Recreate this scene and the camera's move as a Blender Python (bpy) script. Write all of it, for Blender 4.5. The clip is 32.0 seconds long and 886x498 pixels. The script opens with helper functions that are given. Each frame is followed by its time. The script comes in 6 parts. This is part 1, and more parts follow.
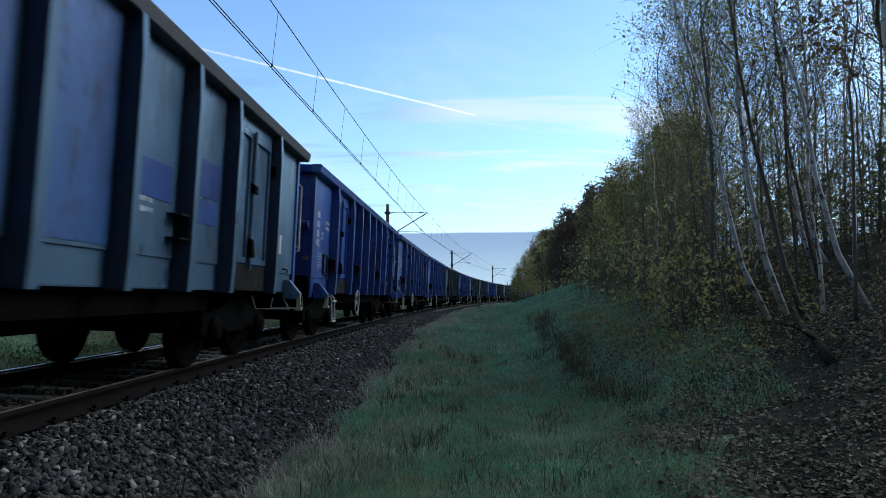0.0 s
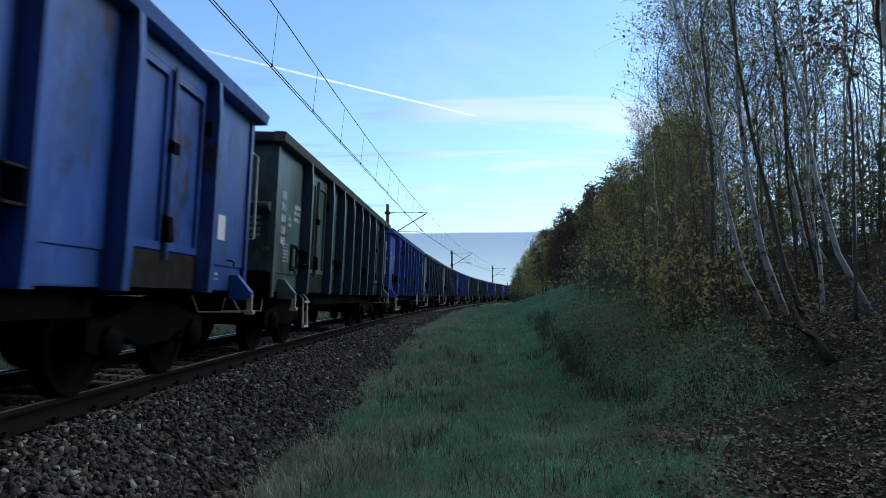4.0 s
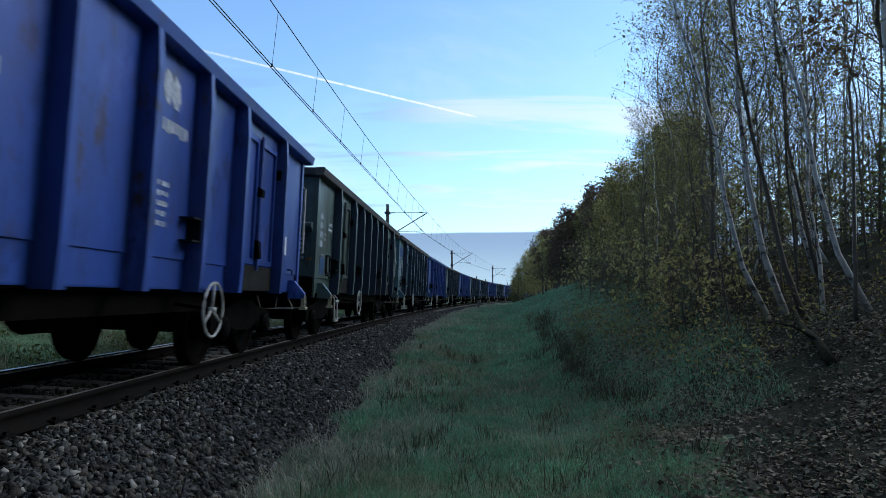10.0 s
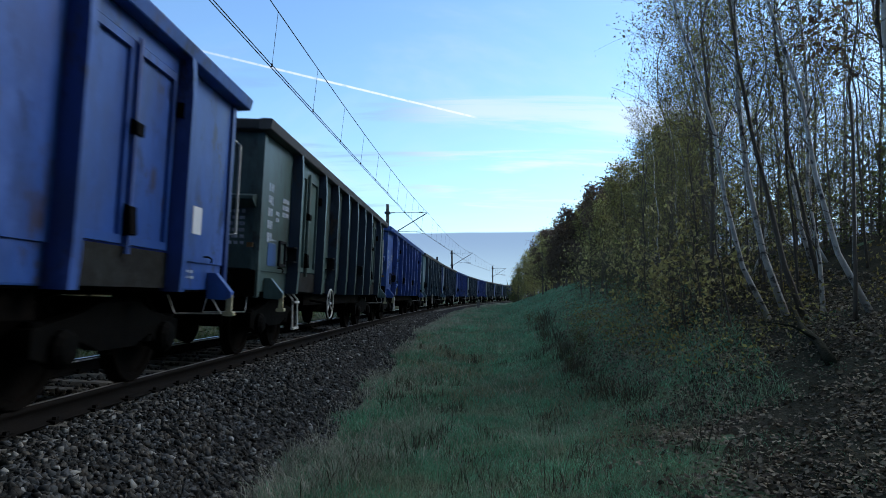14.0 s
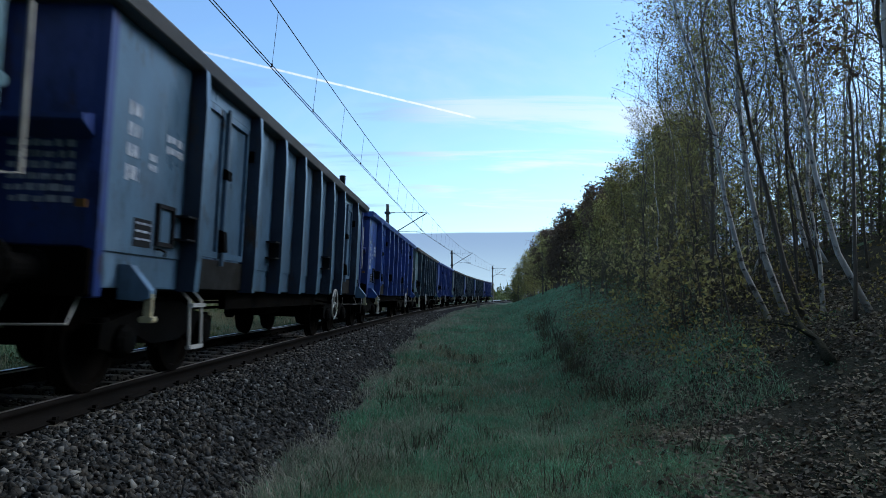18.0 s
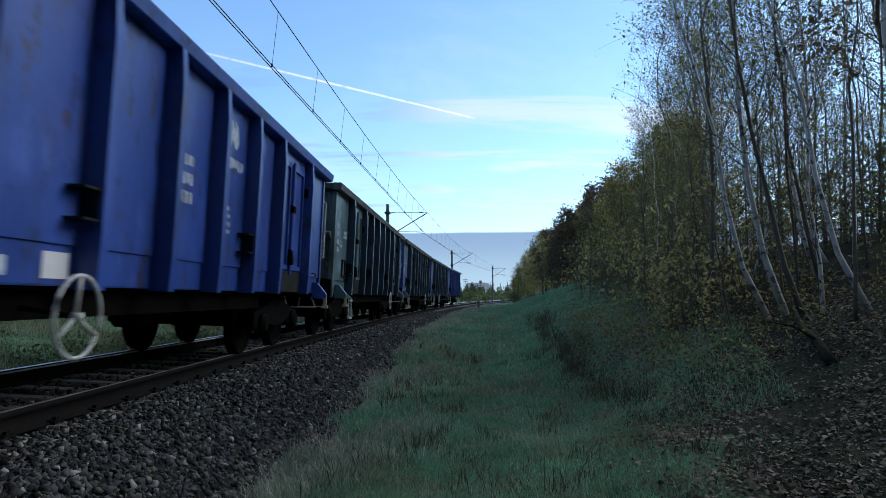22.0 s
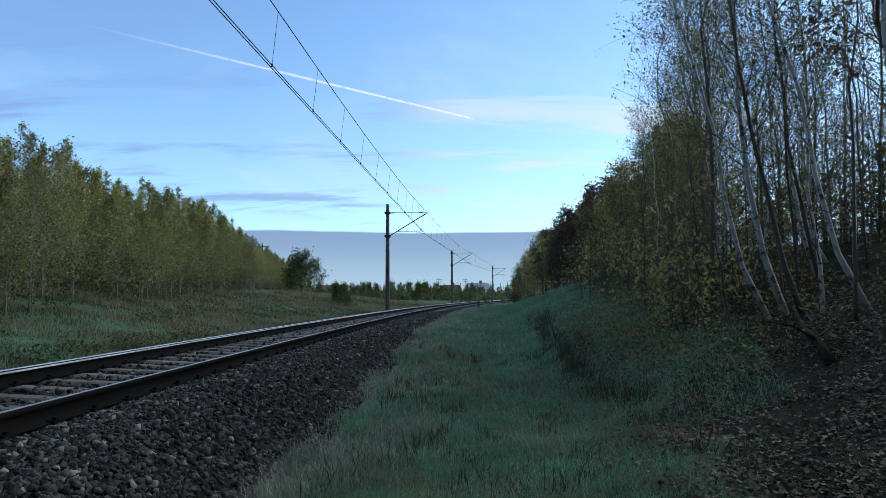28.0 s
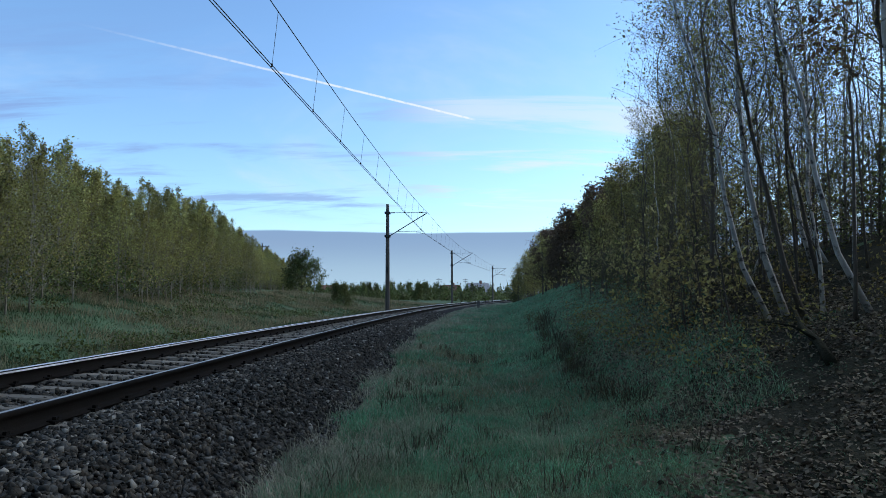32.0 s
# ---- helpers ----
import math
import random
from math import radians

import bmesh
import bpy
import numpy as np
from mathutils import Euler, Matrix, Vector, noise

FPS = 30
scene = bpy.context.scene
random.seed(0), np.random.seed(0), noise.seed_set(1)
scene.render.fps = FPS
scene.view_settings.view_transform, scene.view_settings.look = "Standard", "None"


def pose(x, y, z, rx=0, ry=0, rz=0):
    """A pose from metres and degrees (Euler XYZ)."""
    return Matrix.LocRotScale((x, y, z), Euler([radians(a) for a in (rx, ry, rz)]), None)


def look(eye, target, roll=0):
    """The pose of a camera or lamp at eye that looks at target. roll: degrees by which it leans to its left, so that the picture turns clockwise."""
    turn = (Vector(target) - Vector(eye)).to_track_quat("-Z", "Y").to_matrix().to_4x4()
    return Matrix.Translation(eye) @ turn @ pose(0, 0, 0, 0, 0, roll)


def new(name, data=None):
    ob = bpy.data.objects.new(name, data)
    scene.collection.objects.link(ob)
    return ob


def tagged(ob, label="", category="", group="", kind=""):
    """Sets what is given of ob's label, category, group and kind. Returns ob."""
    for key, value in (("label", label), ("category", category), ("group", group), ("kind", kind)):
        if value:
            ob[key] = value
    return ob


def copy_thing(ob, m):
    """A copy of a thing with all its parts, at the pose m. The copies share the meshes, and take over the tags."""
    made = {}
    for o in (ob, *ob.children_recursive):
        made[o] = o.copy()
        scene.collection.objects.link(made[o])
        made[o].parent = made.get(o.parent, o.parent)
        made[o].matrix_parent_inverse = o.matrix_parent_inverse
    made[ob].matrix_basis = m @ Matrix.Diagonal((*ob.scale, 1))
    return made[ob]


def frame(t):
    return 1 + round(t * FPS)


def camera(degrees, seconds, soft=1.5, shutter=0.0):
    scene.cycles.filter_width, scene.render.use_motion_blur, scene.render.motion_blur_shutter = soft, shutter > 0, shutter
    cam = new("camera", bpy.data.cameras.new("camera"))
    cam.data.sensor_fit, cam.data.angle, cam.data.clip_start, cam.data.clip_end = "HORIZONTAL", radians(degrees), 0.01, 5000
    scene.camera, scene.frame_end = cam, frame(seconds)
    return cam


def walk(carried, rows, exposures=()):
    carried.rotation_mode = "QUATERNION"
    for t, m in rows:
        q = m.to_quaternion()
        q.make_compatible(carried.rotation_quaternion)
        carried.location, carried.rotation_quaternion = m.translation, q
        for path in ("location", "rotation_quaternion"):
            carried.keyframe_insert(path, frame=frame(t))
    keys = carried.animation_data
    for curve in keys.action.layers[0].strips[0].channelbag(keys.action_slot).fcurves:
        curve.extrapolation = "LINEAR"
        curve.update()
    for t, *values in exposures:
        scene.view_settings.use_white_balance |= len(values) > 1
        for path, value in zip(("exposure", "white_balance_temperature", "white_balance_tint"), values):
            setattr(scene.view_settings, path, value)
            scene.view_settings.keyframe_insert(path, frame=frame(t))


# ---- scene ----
# ---------------------------------------------------------------- camera
EYE = (0.0, 0.0, 0.789)
AIM = (0.0, math.cos(radians(4.0)), 0.789 + math.sin(radians(4.0)))
cam = camera(65.7, 32.0, soft=0.7, shutter=0.2)
walk(cam, [(0.0, look(EYE, AIM, -0.223)), (32.0, look(EYE, AIM, -0.223))],
     exposures=[(0.0, 0.95), (25.5, 0.95), (27.5, 0.78), (32.0, 0.78)])

# ---------------------------------------------------------------- sky and sun
SUN_AZ, SUN_EL = radians(66), radians(31)
world = bpy.data.worlds.new("evening_sky")
scene.world = world
world.use_nodes = True
wn, wl = world.node_tree.nodes, world.node_tree.links
wn.clear()


def wnode(kind, **kw):
    n = wn.new(kind)
    for k, v in kw.items():
        n.inputs[int(k[1:])].default_value = v
    return n


def wmath(op, a, b=0.0, c=0.0):
    n = wn.new("ShaderNodeMath")
    n.operation = op
    for i, v in enumerate((a, b, c)):
        if isinstance(v, (int, float)):
            n.inputs[i].default_value = v
        else:
            wl.new(v, n.inputs[i])
    return n.outputs[0]


def wsmooth(v, lo, hi):
    n = wn.new("ShaderNodeMapRange")
    n.interpolation_type = "SMOOTHSTEP"
    wl.new(v, n.inputs[0])
    n.inputs[1].default_value, n.inputs[2].default_value = lo, hi
    return n.outputs[0]


def wmix(fac, a, b):
    n = wn.new("ShaderNodeMix")
    n.data_type = "RGBA"
    if isinstance(fac, float):
        n.inputs[0].default_value = fac
    else:
        wl.new(fac, n.inputs[0])
    for sock, v in ((n.inputs[6], a), (n.inputs[7], b)):
        if isinstance(v, tuple):
            sock.default_value = (*v, 1)
        else:
            wl.new(v, sock)
    return n.outputs[2]


def wnoise(vec, scale, detail=5.0, rough=0.55, dist=0.0):
    n = wn.new("ShaderNodeTexNoise")
    wl.new(vec, n.inputs["Vector"])
    n.inputs["Scale"].default_value, n.inputs["Detail"].default_value = scale, detail
    n.inputs["Roughness"].default_value, n.inputs["Distortion"].default_value = rough, dist
    return n.outputs["Fac"]


sky = wn.new("ShaderNodeTexSky")
sky.sky_type, sky.sun_disc = "NISHITA", False
sky.sun_elevation, sky.sun_rotation = SUN_EL, SUN_AZ
sky.air_density, sky.dust_density, sky.ozone_density = 1.0, 0.6, 1.6
coord = wn.new("ShaderNodeTexCoord").outputs["Generated"]
sep = wn.new("ShaderNodeSeparateXYZ")
wl.new(coord, sep.inputs[0])
dx, dy, dz = sep.outputs
# a flat cloud layer seen from below
lift = wmath("ADD", wmath("MAXIMUM", dz, 0.0), 0.10)
plane = wn.new("ShaderNodeCombineXYZ")
wl.new(wmath("DIVIDE", dx, lift), plane.inputs[0])
wl.new(wmath("MULTIPLY", wmath("DIVIDE", dy, lift), 1.0), plane.inputs[1])
veil = wsmooth(wnoise(plane.outputs[0], 0.55, 6.0, 0.6, 0.6), 0.48, 0.78)
wisp_vec = wn.new("ShaderNodeMapping")
wl.new(plane.outputs[0], wisp_vec.inputs[0])
wisp_vec.inputs["Scale"].default_value = (0.5, 1.8, 1.0)
wisp_vec.inputs["Rotation"].default_value = (0, 0, radians(-24))
wisp_vec.inputs["Location"].default_value = (3.7, 1.2, 0.0)
wisp = wsmooth(wnoise(wisp_vec.outputs[0], 1.2, 7.0, 0.62, 0.5), 0.50, 0.66)
wisp_low = wmath("MULTIPLY", wisp, wmath("MULTIPLY", wsmooth(dz, 0.08, 0.14), wsmooth(dz, 0.40, 0.20)))
# the far cloud bank low on the horizon
edge = wmath("ADD", dz, wmath("MULTIPLY", wmath("SUBTRACT", wnoise(coord, 5.0, 3.0), 0.5), 0.006))
bank = wmath("MULTIPLY", wsmooth(edge, 0.0955, 0.0925), wsmooth(edge, -0.03, -0.01))
lit = wn.new("ShaderNodeVectorMath")
lit.operation = "SCALE"
wl.new(sky.outputs[0], lit.inputs[0])
lit.inputs["Scale"].default_value = 0.123
SKY_TINT = wn.new("ShaderNodeMix")
SKY_TINT.data_type, SKY_TINT.blend_type = "RGBA", "MULTIPLY"
SKY_TINT.inputs[0].default_value = 1.0
wl.new(lit.outputs[0], SKY_TINT.inputs[6])
SKY_TINT.inputs[7].default_value = (0.76, 0.965, 1.13, 1)
c0 = wmix(wmath("MULTIPLY", veil, 0.52), SKY_TINT.outputs[2], (0.46, 0.51, 0.56))
# broken neutral cloud above the view, unseen, added to tune light from overhead
over = wmath("MULTIPLY", wsmooth(dz, 0.42, 0.70), wmath("ADD", 0.55, wmath("MULTIPLY", veil, 0.4)))
c1 = wmix(over, c0, (0.25, 0.285, 0.29))
wisp_tone = wmix(wsmooth(dx, -0.15, 0.05), (0.13, 0.18, 0.37), (0.50, 0.52, 0.56))
c2 = wmix(wmath("MULTIPLY", wisp_low, 0.6), c1, wisp_tone)
bank_tone = wmix(wsmooth(dz, 0.09, 0.01), (0.135, 0.205, 0.335), (0.225, 0.335, 0.45))
c3 = wmix(wmath("MULTIPLY", bank, 0.92), c2, bank_tone)
bg = wn.new("ShaderNodeBackground")
wl.new(c3, bg.inputs[0])
bg.inputs[1].default_value = 1.0
wl.new(bg.outputs[0], wn.new("ShaderNodeOutputWorld").inputs[0])

sun = new("sun", bpy.data.lights.new("sun", "SUN"))
sun.data.energy, sun.data.angle, sun.data.color = 1.0, radians(30), (1.0, 0.95, 0.88)
sun.matrix_world = look((0, 0, 0), (-math.sin(SUN_AZ) * math.cos(SUN_EL), -math.cos(SUN_AZ) * math.cos(SUN_EL), -math.sin(SUN_EL)))

# ---------------------------------------------------------------- materials
def material(name, colour, rough=0.8, metal=0.0, vary=0.25, scale=3.0, grain=40.0, bump=0.15, second=None, amount=0.5,
             lo=0.45, hi=0.65, rand=0.0, island=0.0, dist=0.01, trans=0.0, stretch=(1, 1, 1), spec=0.5, specks=None):
    """A surface with a broad and a fine variation, an optional second colour in patches and a fine relief."""
    m = bpy.data.materials.new(name)
    m.use_nodes = True
    nt = m.node_tree
    n, l = nt.nodes, nt.links
    bsdf = n["Principled BSDF"]
    tc = n.new("ShaderNodeTexCoord")
    mp = n.new("ShaderNodeMapping")
    l.new(tc.outputs["Object"], mp.inputs[0])
    mp.inputs["Scale"].default_value = stretch
    info = n.new("ShaderNodeObjectInfo")
    off = n.new("ShaderNodeMath")
    off.operation = "MULTIPLY"
    off.inputs[1].default_value = 37.0
    l.new(info.outputs["Random"], off.inputs[0])

    def tex(s, detail=4.0, rough_=0.6):
        t = n.new("ShaderNodeTexNoise")
        t.noise_dimensions = "4D"
        l.new(mp.outputs[0], t.inputs["Vector"])
        l.new(off.outputs[0], t.inputs["W"])
        t.inputs["Scale"].default_value, t.inputs["Detail"].default_value, t.inputs["Roughness"].default_value = s, detail, rough_
        return t.outputs["Fac"]

    def mapr(v, a, b, c, d):
        t = n.new("ShaderNodeMapRange")
        l.new(v, t.inputs[0])
        for i, x in enumerate((a, b, c, d)):
            t.inputs[i + 1].default_value = x
        return t.outputs[0]

    def mul(a, b):
        t = n.new("ShaderNodeMath")
        t.operation = "MULTIPLY"
        l.new(a, t.inputs[0])
        l.new(b, t.inputs[1])
        return t.outputs[0]

    broad, fine = tex(scale), tex(grain, 3.0)
    col = n.new("ShaderNodeRGB").outputs[0]
    col.default_value = (*colour, 1)
    if second:
        mx = n.new("ShaderNodeMix")
        mx.data_type = "RGBA"
        l.new(mul(mapr(tex(scale * 1.7, 6.0, 0.68), lo, hi, 0, 1), mapr(fine, 0.2, 0.8, 0.6 * amount, 1.2 * amount)), mx.inputs[0])
        l.new(col, mx.inputs[6])
        mx.inputs[7].default_value = (*second, 1)
        col = mx.outputs[2]
    for colour3, s3, lo3, hi3 in specks or ():
        mx = n.new("ShaderNodeMix")
        mx.data_type = "RGBA"
        l.new(mul(mapr(tex(s3, 7.0, 0.72), lo3, hi3, 0, 1), mapr(tex(scale * 0.6), 0.42, 0.62, 0.1, 1)), mx.inputs[0])
        l.new(col, mx.inputs[6])
        mx.inputs[7].default_value = (*colour3, 1)
        col = mx.outputs[2]
    value = mul(mapr(broad, 0.25, 0.75, 1 - vary, 1 + vary), mapr(fine, 0.2, 0.8, 1 - vary * 0.6, 1 + vary * 0.6))
    if rand:
        value = mul(value, mapr(info.outputs["Random"], 0, 1, 1 - rand, 1 + rand))
    hue = n.new("ShaderNodeHueSaturation")
    if island:
        geo = n.new("ShaderNodeNewGeometry")
        value = mul(value, mapr(geo.outputs["Random Per Island"], 0, 1, 1 - island, 1 + island))
        l.new(mapr(geo.outputs["Random Per Island"], 0, 1, 0.5 - 0.022 * island, 0.5 + 0.03 * island), hue.inputs["Hue"])
    l.new(value, hue.inputs["Value"])
    l.new(col, hue.inputs["Color"])
    l.new(hue.outputs[0], bsdf.inputs["Base Color"])
    bsdf.inputs["Metallic"].default_value = metal
    bsdf.inputs["Specular IOR Level"].default_value = spec
    l.new(mapr(broad, 0.2, 0.8, max(0.05, rough - 0.12), min(1, rough + 0.12)), bsdf.inputs["Roughness"])
    if bump:
        b = n.new("ShaderNodeBump")
        b.inputs["Strength"].default_value, b.inputs["Distance"].default_value = bump, dist
        l.new(fine, b.inputs["Height"])
        l.new(b.outputs[0], bsdf.inputs["Normal"])
    if trans:
        tr = n.new("ShaderNodeBsdfTranslucent")
        l.new(hue.outputs[0], tr.inputs[0])
        ms = n.new("ShaderNodeMixShader")
        ms.inputs[0].default_value = trans
        l.new(bsdf.outputs[0], ms.inputs[1])
        l.new(tr.outputs[0], ms.inputs[2])
        l.new(ms.outputs[0], n["Material Output"].inputs[0])
    return m


def paint(name, colour, dirt=(0.028, 0.042, 0.095), amount=0.45, rough=0.40, chalk=None):
    return material(name, colour, rough, vary=0.22, scale=1.1, grain=26, bump=0.14, second=dirt, amount=amount * 1.3,
                    lo=0.46, hi=0.62, rand=0.06, specks=(((0.04, 0.026, 0.019), 4.0, 0.55, 0.61), (chalk or tuple(c * 1.3 + 0.03 for c in colour), 2.3, 0.53, 0.63), (tuple(c * 0.3 for c in colour), 4.5, 0.55, 0.61)), dist=0.004, stretch=(1, 1, 0.45), spec=0.45)


